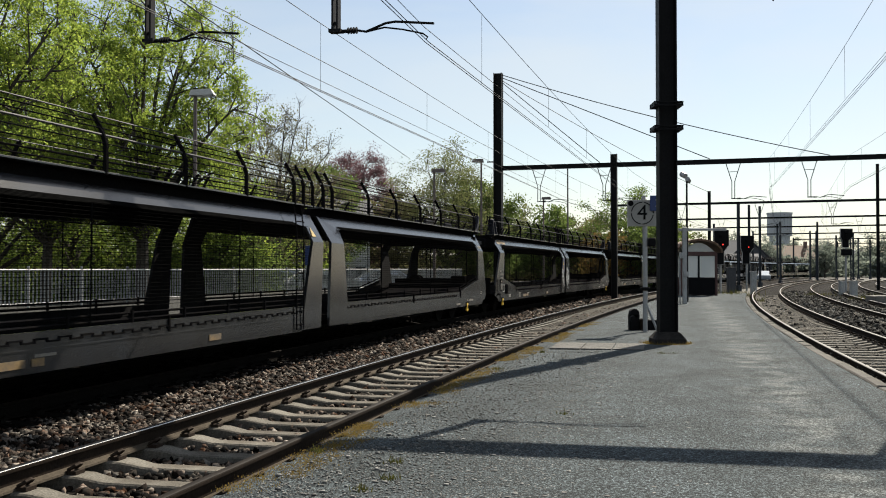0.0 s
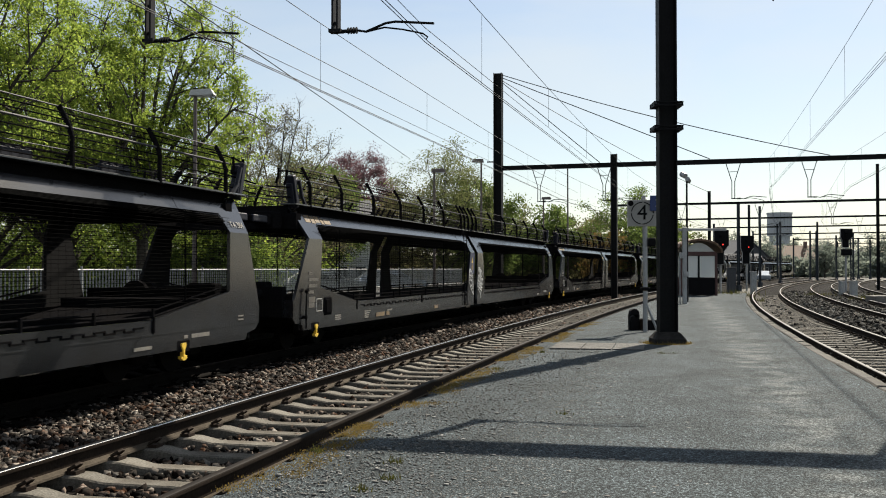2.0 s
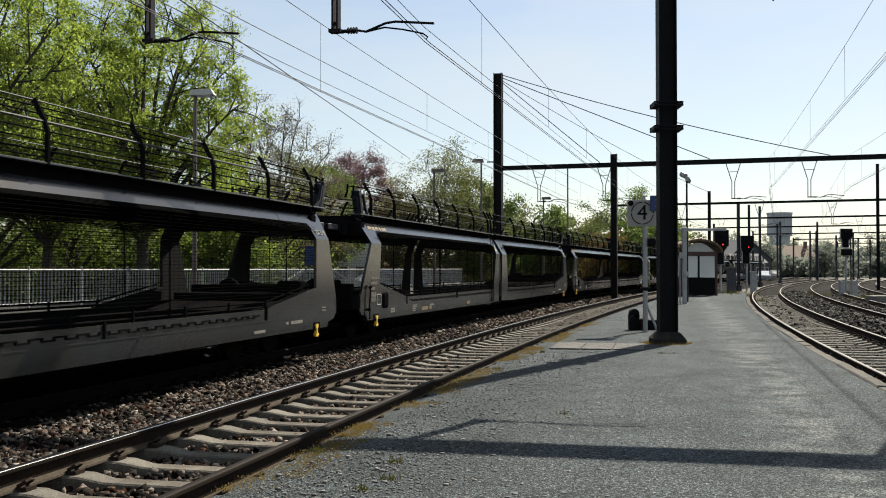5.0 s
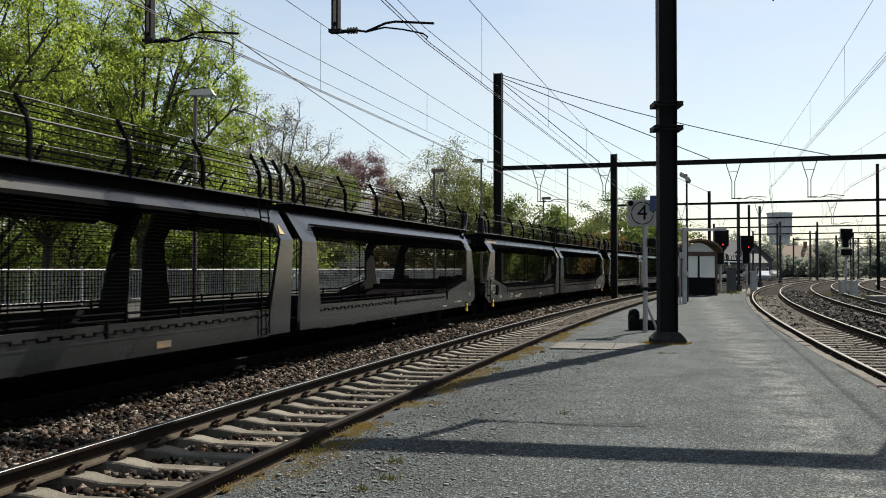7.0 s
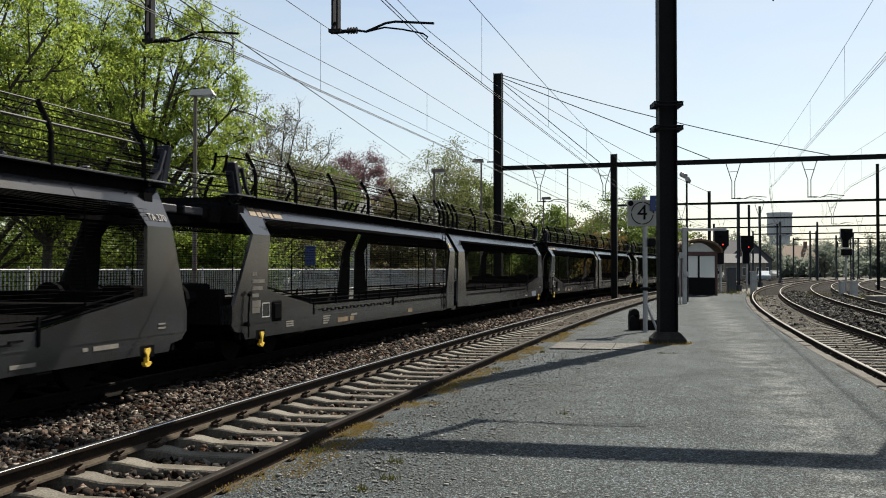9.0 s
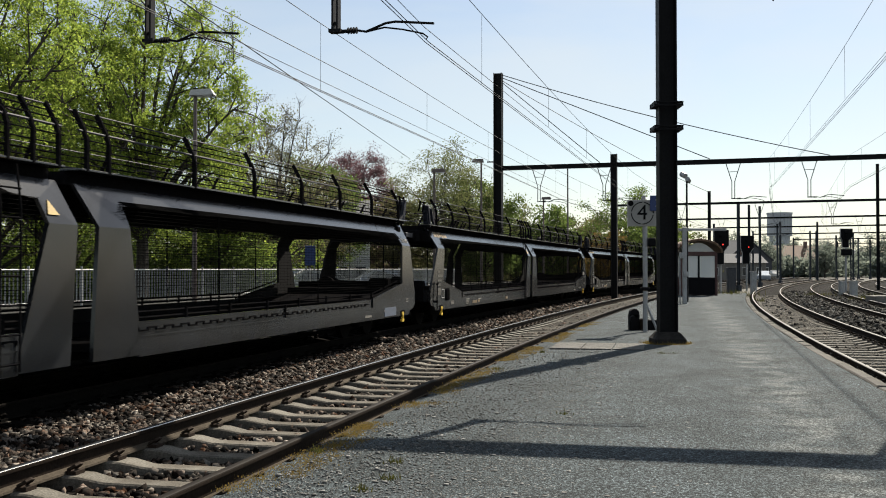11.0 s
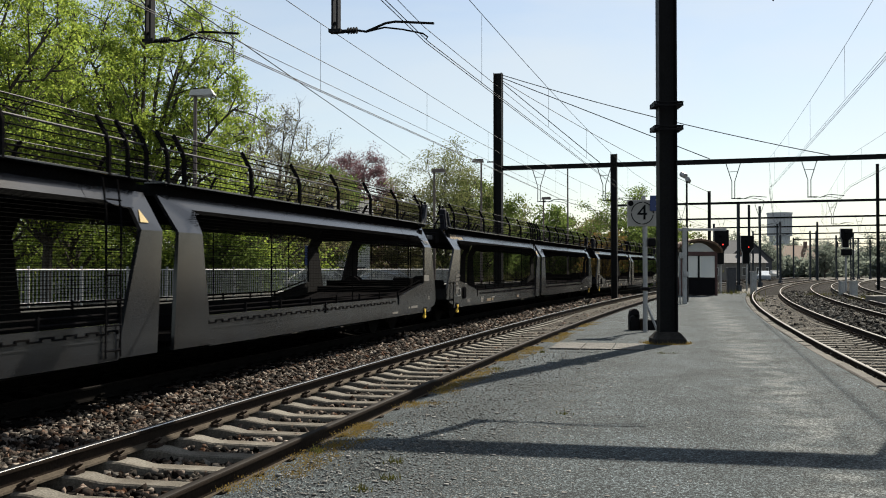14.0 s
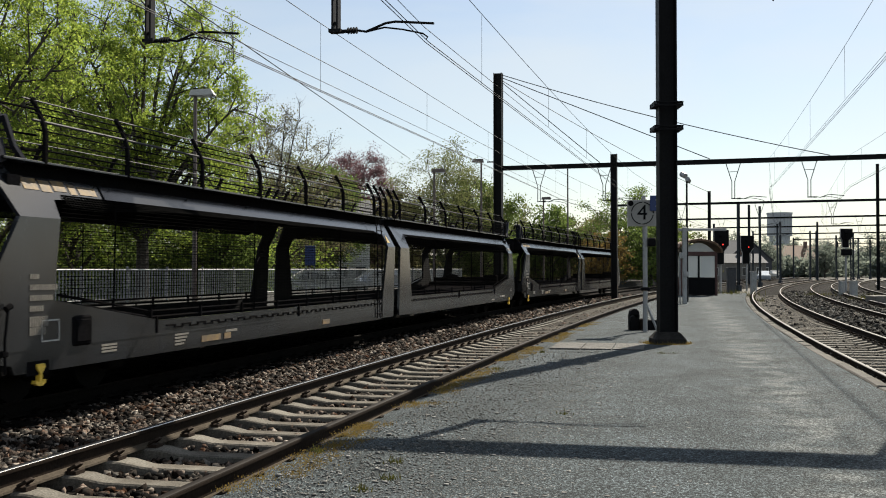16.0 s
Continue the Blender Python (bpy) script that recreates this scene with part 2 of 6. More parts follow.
# haze over the far trees is put into these pale leaf colours
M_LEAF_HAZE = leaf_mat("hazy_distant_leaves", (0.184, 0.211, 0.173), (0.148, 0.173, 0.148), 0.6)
M_GRASS = leaf_mat("grass_blades", (0.0854, 0.0793, 0.02135), (0.0427, 0.05185, 0.01525), 0.35)
M_MOSS = leaf_mat("orange_moss", (0.25, 0.17, 0.05), (0.15, 0.115, 0.038), 0.3)
M_BRICKS = mat("old_brick_wall", (0.125, 0.083, 0.068), 0.9, other=(0.09, 0.062, 0.05), scale=1, grain=9, fine=0.3)
M_RENDERED = mat("white_render", (0.55, 0.54, 0.51), 0.9, other=(0.42, 0.41, 0.39), scale=0.5, grain=20, fine=0.1)
M_SLATE = mat("slate_roof", (0.05, 0.053, 0.06), 0.9, other=(0.05, 0.055, 0.065), scale=1, grain=10, fine=0.3)
M_DARKGLASS = mat("dark_window_glass", (0.02, 0.024, 0.03), 0.1, grain=5, fine=0.1, bump=0)
M_GLASS = glass_mat("dusty_glass", (0.75, 0.78, 0.78), 0.25, 0.45)
M_CARPAINT = mat("silver_car_paint", (0.45, 0.5, 0.56), 0.25, metal=0.4, grain=30, fine=0.05, bump=0)
M_TYRE = mat("tyre_rubber", (0.02, 0.02, 0.02), 0.85, grain=30)
# wheels near-black: the shade below the wagon is put into the colour
M_STEELWHEEL = mat("wheel_steel", (0.006, 0.0055, 0.005), 0.85, grain=30, spec=0.03)
M_BLUEGREY = mat("blue_grey_patch", (0.10, 0.12, 0.16), 0.5, other=(0.08, 0.095, 0.13), grain=30)
# near-black colour that carries the shade under the freight train
M_SHADED = mat("shade_dark_sleeper", (0.008, 0.007, 0.006), 0.95, other=(0.005, 0.0045, 0.004), scale=4, grain=40, random_tint=0.2, spec=0.03)
M_REDLIGHT = glow_mat("red_signal_light", (0.9, 0.04, 0.03), 1.0)
M_PATCH = mat("pale_concrete_slab", (0.114, 0.111, 0.104), 0.9, other=(0.0637, 0.0626, 0.0584), scale=3, grain=40, fine=0.35, bump=0.5, spec=0.12)
speckle(M_PATCH, 120, 0.5, 1.6)


# ---- mesh helpers ----
class Shape:
    """Collects vertices and faces of one part."""

    def __init__(self):
        self.v, self.f = [], []

    def add(self, verts, faces):
        o = len(self.v)
        self.v.extend(tuple(p) for p in verts)
        self.f.extend(tuple(i + o for i in q) for q in faces)
        return self

    def box(self, x0, x1, y0, y1, z0, z1, m=None, bevel=0.0):
        if bevel:
            b = bevel
            ring = [(x0 + b, y0), (x1 - b, y0), (x1, y0 + b), (x1, y1 - b), (x1 - b, y1), (x0 + b, y1), (x0, y1 - b), (x0, y0 + b)]
            cx, cy = (x0 + x1) / 2, (y0 + y1) / 2
            fx, fy = 1 - 2 * b / max(x1 - x0, 1e-6), 1 - 2 * b / max(y1 - y0, 1e-6)
            lev = [(z0, True), (z0 + b, False), (z1 - b, False), (z1, True)]
            verts = []
            for z, tight in lev:
                for x, y in ring:
                    verts.append((cx + (x - cx) * fx, cy + (y - cy) * fy, z) if tight else (x, y, z))
            faces = [tuple(range(7, -1, -1)), tuple(range(24, 32))]
            for k in range(3):
                for i in range(8):
                    faces.append((k * 8 + i, k * 8 + (i + 1) % 8, k * 8 + 8 + (i + 1) % 8, k * 8 + 8 + i))
        else:
            verts = [(x0, y0, z0), (x1, y0, z0), (x1, y1, z0), (x0, y1, z0), (x0, y0, z1), (x1, y0, z1), (x1, y1, z1), (x0, y1, z1)]
            faces = [(3, 2, 1, 0), (4, 5, 6, 7), (0, 1, 5, 4), (1, 2, 6, 5), (2, 3, 7, 6), (3, 0, 4, 7)]
        if m is not None:
            verts = [m @ Vector(p) for p in verts]
        return self.add(verts, faces)

    def tube(self, pts, r, n=6, r2=None, closed=True):
        pts = [Vector(p) for p in pts]
        rings = []
        for i, p in enumerate(pts):
            d = (pts[min(i + 1, len(pts) - 1)] - pts[max(i - 1, 0)])
            d = d.normalized() if d.length > 1e-9 else Vector((0, 0, 1))
            a = Vector((0, 0, 1)) if abs(d.z) < 0.9 else Vector((1, 0, 0))
            u = d.cross(a).normalized()
            w = d.cross(u)
            rr = r if r2 is None else r + (r2 - r) * i / max(1, len(pts) - 1)
            rings.append([p + (u * math.cos(2 * math.pi * k / n) + w * math.sin(2 * math.pi * k / n)) * rr for k in range(n)])
        verts = [q for g in rings for q in g]
        faces = []
        for i in range(len(pts) - 1):
            for k in range(n):
                faces.append((i * n + k, i * n + (k + 1) % n, (i + 1) * n + (k + 1) % n, (i + 1) * n + k))
        if closed and n > 2:
            faces.append(tuple(range(n - 1, -1, -1)))
            faces.append(tuple(range((len(pts) - 1) * n, len(pts) * n)))
        return self.add(verts, faces)

    def plate(self, poly, yout, thick):
        """A plate in the x-z plane; yout gives the outer y at each height, thick goes inwards."""
        n = len(poly)
        verts = [(x, yout(z), z) for x, z in poly] + [(x, yout(z) + thick, z) for x, z in poly]
        faces = [tuple(range(n)), tuple(range(2 * n - 1, n - 1, -1))]
        for i in range(n):
            j = (i + 1) % n
            faces.append((i, i + n, j + n, j))
        return self.add(verts, faces)

    def mesh(self, name, material, smooth=False):
        me = bpy.data.meshes.new(name)
        me.from_pydata(self.v, [], self.f)
        me.update()
        bm = bmesh.new()
        bm.from_mesh(me)
        bmesh.ops.recalc_face_normals(bm, faces=bm.faces)
        bm.to_mesh(me)
        bm.free()
        if smooth:
            for p in me.polygons:
                p.use_smooth = True
        me.materials.append(material)
        return me


def part(name, shape, material, parent=None, label="", smooth=False):
    me = shape if isinstance(shape, bpy.types.Mesh) else shape.mesh(name, material, smooth)
    ob = new(name, me)
    if parent is not None:
        ob.parent = parent
    if label:
        ob["label"] = label
    return ob


def thing(name, label, category, group="", kind="", at=None):
    e = new(name)
    e.empty_display_size = 0.2
    if at is not None:
        e.matrix_basis = at
    return tagged(e, label, category, group, kind)


def fast_mesh(name, verts, quads, material):
    me = bpy.data.meshes.new(name)
    verts = np.asarray(verts, np.float32)
    quads = np.asarray(quads, np.int32)
    me.vertices.add(len(verts))
    me.vertices.foreach_set("co", verts.ravel())
    k = quads.shape[1]
    me.loops.add(quads.size)
    me.loops.foreach_set("vertex_index", quads.ravel())
    me.polygons.add(len(quads))
    me.polygons.foreach_set("loop_start", np.arange(0, quads.size, k, dtype=np.int32))
    me.update(calc_edges=True)
    me.materials.append(material)
    return me


# ---- the lines of the tracks ----
A0, A_PSI, A_K = (-3.311, 3.0), 0.22857, 0.0016
C0, C_PSI, C_K = (4.503, 3.0), 0.19006, 0.00204
B_OFF = -3.8      # the freight track beside the near track
D_OFF = 3.5       # the next track beyond the curved one


def arc_at(start, psi, k, s, o=0.0):
    th = psi + k * s
    x = start[0] + (math.cos(psi) - math.cos(th)) / k + o * math.cos(th)
    y = start[1] + (math.sin(th) - math.sin(psi)) / k - o * math.sin(th)
    return x, y, th


def on_a(s, o=0.0):
    return arc_at(A0, A_PSI, A_K, s, o)


def on_c(s, o=0.0):
    return arc_at(C0, C_PSI, C_K, s, o)


def steps(a, b, d):
    n = max(1, int(round((b - a) / d)))
    return [a + (b - a) * i / n for i in range(n + 1)]


def strip(line, s_list, o1, z1, o2, z2):
    v, f = [], []
    for i, s in enumerate(s_list):
        x, y, _ = line(s, o1)
        v.append((x, y, z1))
        x, y, _ = line(s, o2)
        v.append((x, y, z2))
        if i:
            f.append((2 * i - 2, 2 * i - 1, 2 * i + 1, 2 * i))
    return v, f


def sweep(line, s_list, profile):
    """A closed profile of (offset, z) carried along a line."""
    v, f, n = [], [], len(profile)
    for i, s in enumerate(s_list):
        for o, z in profile:
            x, y, _ = line(s, o)
            v.append((x, y, z))
        if i:
            for k in range(n):
                f.append(((i - 1) * n + k, (i - 1) * n + (k + 1) % n, i * n + (k + 1) % n, i * n + k))
    f.append(tuple(range(n)))
    f.append(tuple(range((len(s_list) - 1) * n, len(s_list) * n)))
    return v, f


# ---- ground, platforms, tracks ----
def build_ground():
    s = Shape()
    xs = [-1500, -300, -120, -60, -30, -10, 10, 30, 60, 120, 300, 1500]
    ys = [-300, -60, -20, 0, 20, 40, 80, 140, 300, 700, 2500]
    v = [(x, y, -0.62) for y in ys for x in xs]
    f = [(j * 12 + i, j * 12 + i + 1, j * 12 + 13 + i, j * 12 + 12 + i) for j in range(len(ys) - 1) for i in range(11)]
    s.add(v, f)
    return tagged(part("ground", s, M_EARTH), "bare brown railway ground reaching the horizon", "ground", kind="structure")


def build_bed(name, line, o1, o2, s1, s2, z, label):
    s = Shape()
    s.add(*sweep(line, steps(s1, s2, 3.0), [(o1 - 0.5, -0.7), (o1, z - 0.03), (o2, z - 0.03), (o2 + 0.5, -0.7)]))
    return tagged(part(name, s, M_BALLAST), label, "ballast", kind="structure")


def rail_parts(parent, line, o, s1, s2, rust, top=None):
    """Foot and web in rust, the running head polished."""
    st = steps(s1, s2, 1.0)
    body = Shape()
    body.add(*sweep(line, st, [(o - 0.013, -0.128), (o + 0.013, -0.128), (o + 0.01, -0.045), (o + 0.036, -0.032), (o + 0.036, -0.014), (o + 0.034, -0.010),
                               (o - 0.034, -0.010), (o - 0.036, -0.014), (o - 0.036, -0.032), (o - 0.01, -0.045)]))
    r = part("rail", body, rust, parent)
    foot = Shape()
    foot.add(*sweep(line, st, [(o - 0.075, -0.16), (o + 0.075, -0.16), (o + 0.07, -0.145), (o + 0.012, -0.125), (o - 0.012, -0.125), (o - 0.07, -0.145)]))
    part("rail_foot", foot, rust if rust is M_SHADED else M_DUSTY, r, "" if rust is M_SHADED else "dust-covered rail foot")
    head = Shape()
    w = 0.034
    head.add(*sweep(line, st, [(o - w, -0.0095), (o + w, -0.0095), (o + w * 0.93, -0.0065), (o + w * 0.7, -0.0028), (o + w * 0.35, -0.0007),
                               (o - w * 0.35, -0.0007), (o - w * 0.7, -0.0028), (o - w * 0.93, -0.0065)]))
    part("rail_head", head, top or M_HEAD, r, "dull brown running surface" if top is M_DULLHEAD else "worn grey running surface", smooth=True)


def sleeper_mesh(m=None):
    s = Shape()
    prof = [(-1.25, -0.165), (-0.9, -0.16), (-0.55, -0.165), (-0.35, -0.2), (0.35, -0.2), (0.55, -0.165), (0.9, -0.16), (1.25, -0.165)]
    v, f = [], []
    for x, z in prof:
        w = 0.125 if abs(x) > 0.45 else 0.10
        v += [(x, -w - 0.02, -0.36), (x, -w, z - 0.012), (x, -w + 0.015, z), (x, w - 0.015, z), (x, w, z - 0.012), (x, w + 0.02, -0.36)]
    for i in range(len(prof) - 1):
        for k in range(5):
            f.append((i * 6 + k, i * 6 + k + 1, i * 6 + 7 + k, i * 6 + 6 + k))
    f.append((0, 1, 2, 3, 4, 5))
    f.append(tuple(range(len(v) - 6, len(v))))
    s.add(v, f)
    return s.mesh("sleeper", m or M_SLEEPER)


def clip_mesh(m=None):
    s = Shape()
    for o in (-0.7535, 0.7535):
        for side in (-1, 1):
            x = o + side * 0.105
            s.box(x - 0.045, x + 0.045, -0.06, 0.06, -0.165, -0.135)
            s.tube([(x - 0.03 * side, -0.055, -0.13), (x + 0.03 * side, -0.04, -0.095), (x + 0.035 * side, 0.0, -0.085), (x + 0.03 * side, 0.04, -0.095), (x - 0.03 * side, 0.055, -0.13)], 0.014, 4)
    return s.mesh("rail_clip", m or M_CLIP)


def build_track(name, line, o, s1, s2, first, sleep_to, label, me_s, me_c):
    t = thing(name, label, "track", kind="structure")
    for g in (-0.7535, 0.7535):
        # track 2 rails and heads are coloured dark for the train's shade
        rail_parts(t, line, o + g, s1, s2, M_SHADED if o == B_OFF else M_RUST, M_DULLHEAD if o == B_OFF or (name == "track_1" and g > 0) else M_GREYHEAD if line is on_c else None)
    s = first
    while s < sleep_to:
        x, y, th = line(s, o)
        m = Matrix.Translation((x, y, 0)) @ Matrix.Rotation(-th, 4, "Z")
        a = part("sleeper", me_s, None, t)
        a.matrix_basis = m
        b = part("rail_clip", me_c, None, a)
        s += 0.6
    return t


def ballast_stones(name, line, zones, seed, label):
    """Angular stones lying loose: a bent box each."""
    rng = np.random.default_rng(seed)
    cube = np.array([(-1, -1, -1), (1, -1, -1), (1, 1, -1), (-1, 1, -1), (-1, -1, 1), (1, -1, 1), (1, 1, 1), (-1, 1, 1)], float)
    quad = np.array([(3, 2, 1, 0), (4, 5, 6, 7), (0, 1, 5, 4), (1, 2, 6, 5), (2, 3, 7, 6), (3, 0, 4, 7)])
    V, Q, base = [], [], 0
    for s1, s2, o1, o2, n, size, z in zones:
        for _ in range(n):
            s, o = rng.uniform(s1, s2), rng.uniform(o1, o2)
            x, y, th = line(s, o)
            r = size * rng.uniform(0.6, 1.3)
            p = cube * rng.uniform(0.55, 1.0, 3) * r + rng.uniform(-0.35, 0.35, (8, 3)) * r
            e = Euler(rng.uniform(-3, 3, 3)).to_matrix()
            p = p @ np.array(e).T
            V.append(p + (x, y, z + rng.uniform(-0.95, 0.75) * r))
            Q.append(quad + base)
            base += 8
    me = fast_mesh(name, np.concatenate(V), np.concatenate(Q), M_STONE_GREY if line is on_c else M_STONE)
    return tagged(part(name, me, None), label, "ballast", kind="stuff")


def build_platform():
    s = Shape()
    v, f = [], []
    st = steps(-12, 60, 1.5)
    n = 12
    for i, sa in enumerate(st):
        xa, ya, _ = on_a(sa, 0.845)
        # the same distance on along the curved track
        sc = sa - 0.5
        xc, yc, _ = on_c(sc, -1.10)
        for k in range(n + 1):
            w = k / n
            z = -0.075 + 0.035 * w if 0 < k else -0.11
            v.append((xa + (xc - xa) * w, ya + (yc - ya) * w, z))
        if i:
            for k in range(n):
                a = (i - 1) * (n + 1) + k
                f.append((a, a + 1, a + n + 2, a + n + 1))
    s.add(v, f)
    p = tagged(part("platform", s, M_PLATFORM), "worn grey gravelly asphalt station platform", "platform", kind="structure")
    return p


def build_kerb():
    t = thing("kerb", "row of worn pale concrete kerb stones along the curved track", "kerb", kind="structure")
    me = Shape().box(-0.088, 0.088, -0.49, 0.49, -0.5, 0.0, bevel=0.02).mesh("kerb_stone", M_KERB)
    s = 2.0
    while s < 52:
        x, y, th = on_c(s, -0.995)
        ob = part("kerb_stone", me, None, t)
        ob.matrix_basis = Matrix.Translation((x, y, -0.035 + 0.014 * math.sin(s * 7))) @ Matrix.Rotation(-th + 0.02 * math.sin(s * 3), 4, "Z") @ Matrix.Rotation(0.015 * math.sin(s * 11), 4, "X")
        s += 1.0
    return t


build_ground()
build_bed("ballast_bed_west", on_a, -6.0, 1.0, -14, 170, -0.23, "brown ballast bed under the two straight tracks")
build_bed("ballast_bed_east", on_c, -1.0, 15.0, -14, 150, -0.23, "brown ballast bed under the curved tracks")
build_platform()
build_kerb()
ME_SLEEPER, ME_CLIP = sleeper_mesh(), clip_mesh()
build_track("track_1", on_a, 0.0, -14, 170, 0.04, 75, "straight track with rusty rails on concrete sleepers", ME_SLEEPER, ME_CLIP)
build_track("track_2", on_a, B_OFF, -14, 170, -6.2, 60, "freight track with dull rails on sleepers coloured for train shade", sleeper_mesh(M_SHADED), clip_mesh(M_SHADED))
build_track("track_3", on_c, 0.0, -14, 150, 2.3, 60, "curving track with bright rails on concrete sleepers", ME_SLEEPER, ME_CLIP)
build_track("track_4", on_c, D_OFF, -14, 150, 20.2, 60, "outer curving track with bright rails in ballast", ME_SLEEPER, ME_CLIP)
build_track("track_5", on_c, D_OFF + 3.7, 30, 150, 32, 60, "far track with bright rails in ballast", ME_SLEEPER, ME_CLIP)
build_track("track_6", on_c, D_OFF + 7.4, 45, 150, 149, 149.5, "far track with bright rails in ballast", ME_SLEEPER, ME_CLIP)


# ---- the freight train ----
def side_y(z):
    return -1.48 if z < 1.92 else -1.48 + (z - 1.92) * 0.58


def car_carrier_unit(L, lead):
    """One half of a two-deck wagon; x runs from its outer end to the joint."""
    u = thing("car_carrier", "empty grey two-deck car carrier wagon half with netted openings", "freight wagon", "freight train wagons")
    wj = 0.5 if lead else 0.75
    eb, em, et = (0.12, 0.0, 0.05) if lead else (0.03, 0.13, 0.0)   # how far each pillar stands back at foot, fold and top

    d = 0.0 if lead else 0.30    # the rear end post stands more upright

    def flip(s):
        if not lead:
            s.v = [(L - x, y, z) for x, y, z in s.v]
            s.f = [tuple(reversed(q)) for q in s.f]
        return s

    def p(name, s, m, parent=u, label=""):
        return part(name, flip(s), m, parent, label)

    for sg, nm in ((1, "near"), (-1, "far")):
        def y(z):
            return side_y(z) * sg

        th = 0.05 * sg
        # the far side is coloured as shaded, being seen only from inside
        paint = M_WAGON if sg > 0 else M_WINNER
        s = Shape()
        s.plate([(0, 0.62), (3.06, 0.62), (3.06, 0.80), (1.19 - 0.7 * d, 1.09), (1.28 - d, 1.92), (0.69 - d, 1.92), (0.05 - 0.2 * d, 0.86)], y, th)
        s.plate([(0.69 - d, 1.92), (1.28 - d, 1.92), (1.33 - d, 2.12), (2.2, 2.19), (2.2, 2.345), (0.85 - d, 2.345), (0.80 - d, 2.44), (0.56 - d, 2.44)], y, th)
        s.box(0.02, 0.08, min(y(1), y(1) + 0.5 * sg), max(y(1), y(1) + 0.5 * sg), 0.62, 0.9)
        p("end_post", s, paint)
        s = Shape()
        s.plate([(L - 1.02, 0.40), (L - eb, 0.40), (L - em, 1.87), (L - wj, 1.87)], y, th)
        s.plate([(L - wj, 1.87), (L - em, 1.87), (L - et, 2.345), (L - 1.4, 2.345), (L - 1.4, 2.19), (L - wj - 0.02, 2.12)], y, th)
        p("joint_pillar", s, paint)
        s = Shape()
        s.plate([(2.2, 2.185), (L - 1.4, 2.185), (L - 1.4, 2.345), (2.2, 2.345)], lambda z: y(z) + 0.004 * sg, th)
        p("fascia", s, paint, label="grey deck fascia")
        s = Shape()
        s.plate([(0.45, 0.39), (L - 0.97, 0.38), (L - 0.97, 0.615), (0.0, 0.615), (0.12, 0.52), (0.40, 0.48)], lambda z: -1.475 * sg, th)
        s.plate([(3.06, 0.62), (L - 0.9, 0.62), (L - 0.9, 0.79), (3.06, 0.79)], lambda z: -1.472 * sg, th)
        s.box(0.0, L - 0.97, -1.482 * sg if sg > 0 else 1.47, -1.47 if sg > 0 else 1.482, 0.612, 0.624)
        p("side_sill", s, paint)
        # stepped seam
        s = Shape()
        x, up = 3.3, True
        while x < L - 1.1:
            z = 0.715 if up else 0.685
            s.box(x, x + 0.2, *sorted((-1.486 * sg, -1.47 * sg)), z - 0.009, z + 0.009)
            s.box(x + 0.19, x + 0.21, *sorted((-1.486 * sg, -1.47 * sg)), 0.676, 0.724)
            x += 0.2
            up = not up
        for xx in (3.06, (L - 0.9 + 3.06) / 2):
            s.box(xx - 0.015, xx + 0.015, *sorted((-1.492 * sg, -1.47 * sg)), 0.64, 0.84)
        tagged(p("stepped_seam", s, M_WDARK), kind="stuff")
        # guard rails along the lower deck
        s = Shape()
        for z in (0.83, 0.90):
            s.tube([(3.0, -1.42 * sg, z), (L - 0.9, -1.42 * sg, z)], 0.016, 5)
            s.tube([(1.2, -1.42 * sg, z + 0.24), (3.0, -1.42 * sg, z)], 0.016, 5)
        for xx in np.arange(3.0, L - 0.9, 1.25):
            s.box(xx - 0.015, xx + 0.015, *sorted((-1.45 * sg, -1.42 * sg)), 0.62, 0.93)
        p("lower_rail", s, M_WDARK)
        # net over the opening
        s = Shape()
        yn = -1.44 * sg
        nz = 27
        for i in range(nz):
            z = 0.98 + (2.12 - 0.98) * i / (nz - 1)
            x0 = 1.22 - d + (2.12 - z) * -0.05
            s.tube([(max(x0, 1.2 - d if z > 1.09 else 1.6), yn, z), (L - 0.62 - (2.12 - z) * 0.28, yn, z)], 0.0032, 3, closed=False)
        for xx in np.arange(1.3 - d, L - 0.8, 0.13):
            s.tube([(xx, yn, 0.86 if xx > 2.6 else 1.02), (xx, yn, 2.12)], 0.0018, 3, closed=False)
        for xx in np.arange(2.2, L - 0.9, 3.7):
            s.tube([(xx, yn, 0.8 if xx > 2.6 else 1.0), (xx + 0.02, yn, 2.13)], 0.011, 4, closed=False)
        tagged(p("side_net", s, M_NET), kind="stuff")
        # finer net strip hung along the top, sagging
        s = Shape()
        def hang(x):
            """The lower hem of the strip: deep at the outer end, shallow along the middle."""
            return 2.06 + 0.06 * min(1.0, max(0.0, (x - 2.0) / 2.5)) + 0.012 * math.sin(x * 2.3)

        stations = list(np.arange(1.36 - d, L - 0.72, 0.35))
        for i in range(6):
            s.tube([(xx, (-1.335 - 0.1 * i / 5) * sg, 2.18 + (hang(xx) - 2.18) * i / 5) for xx in stations], 0.007, 3, closed=False)
        for xx in np.arange(1.36 - d, stations[-1], 0.06):
            s.tube([(xx, -1.335 * sg, 2.18), (xx + 0.01, -1.435 * sg, hang(xx))], 0.006, 3, closed=False)
        tagged(p("net_strip", s, M_NET), kind="stuff")
        # upper deck fence
        xs = [1.1 - d, 2.65] + list(np.arange(4.5, L - 0.9, 1.86)) + [L - 0.55, L - 0.12]
        for xx in xs:
            s = Shape()
            s.tube([(xx, -1.32 * sg, 2.47), (xx, -1.32 * sg, 2.82), (xx, -1.28 * sg, 2.94), (xx, -1.16 * sg, 3.16)], 0.032, 5)
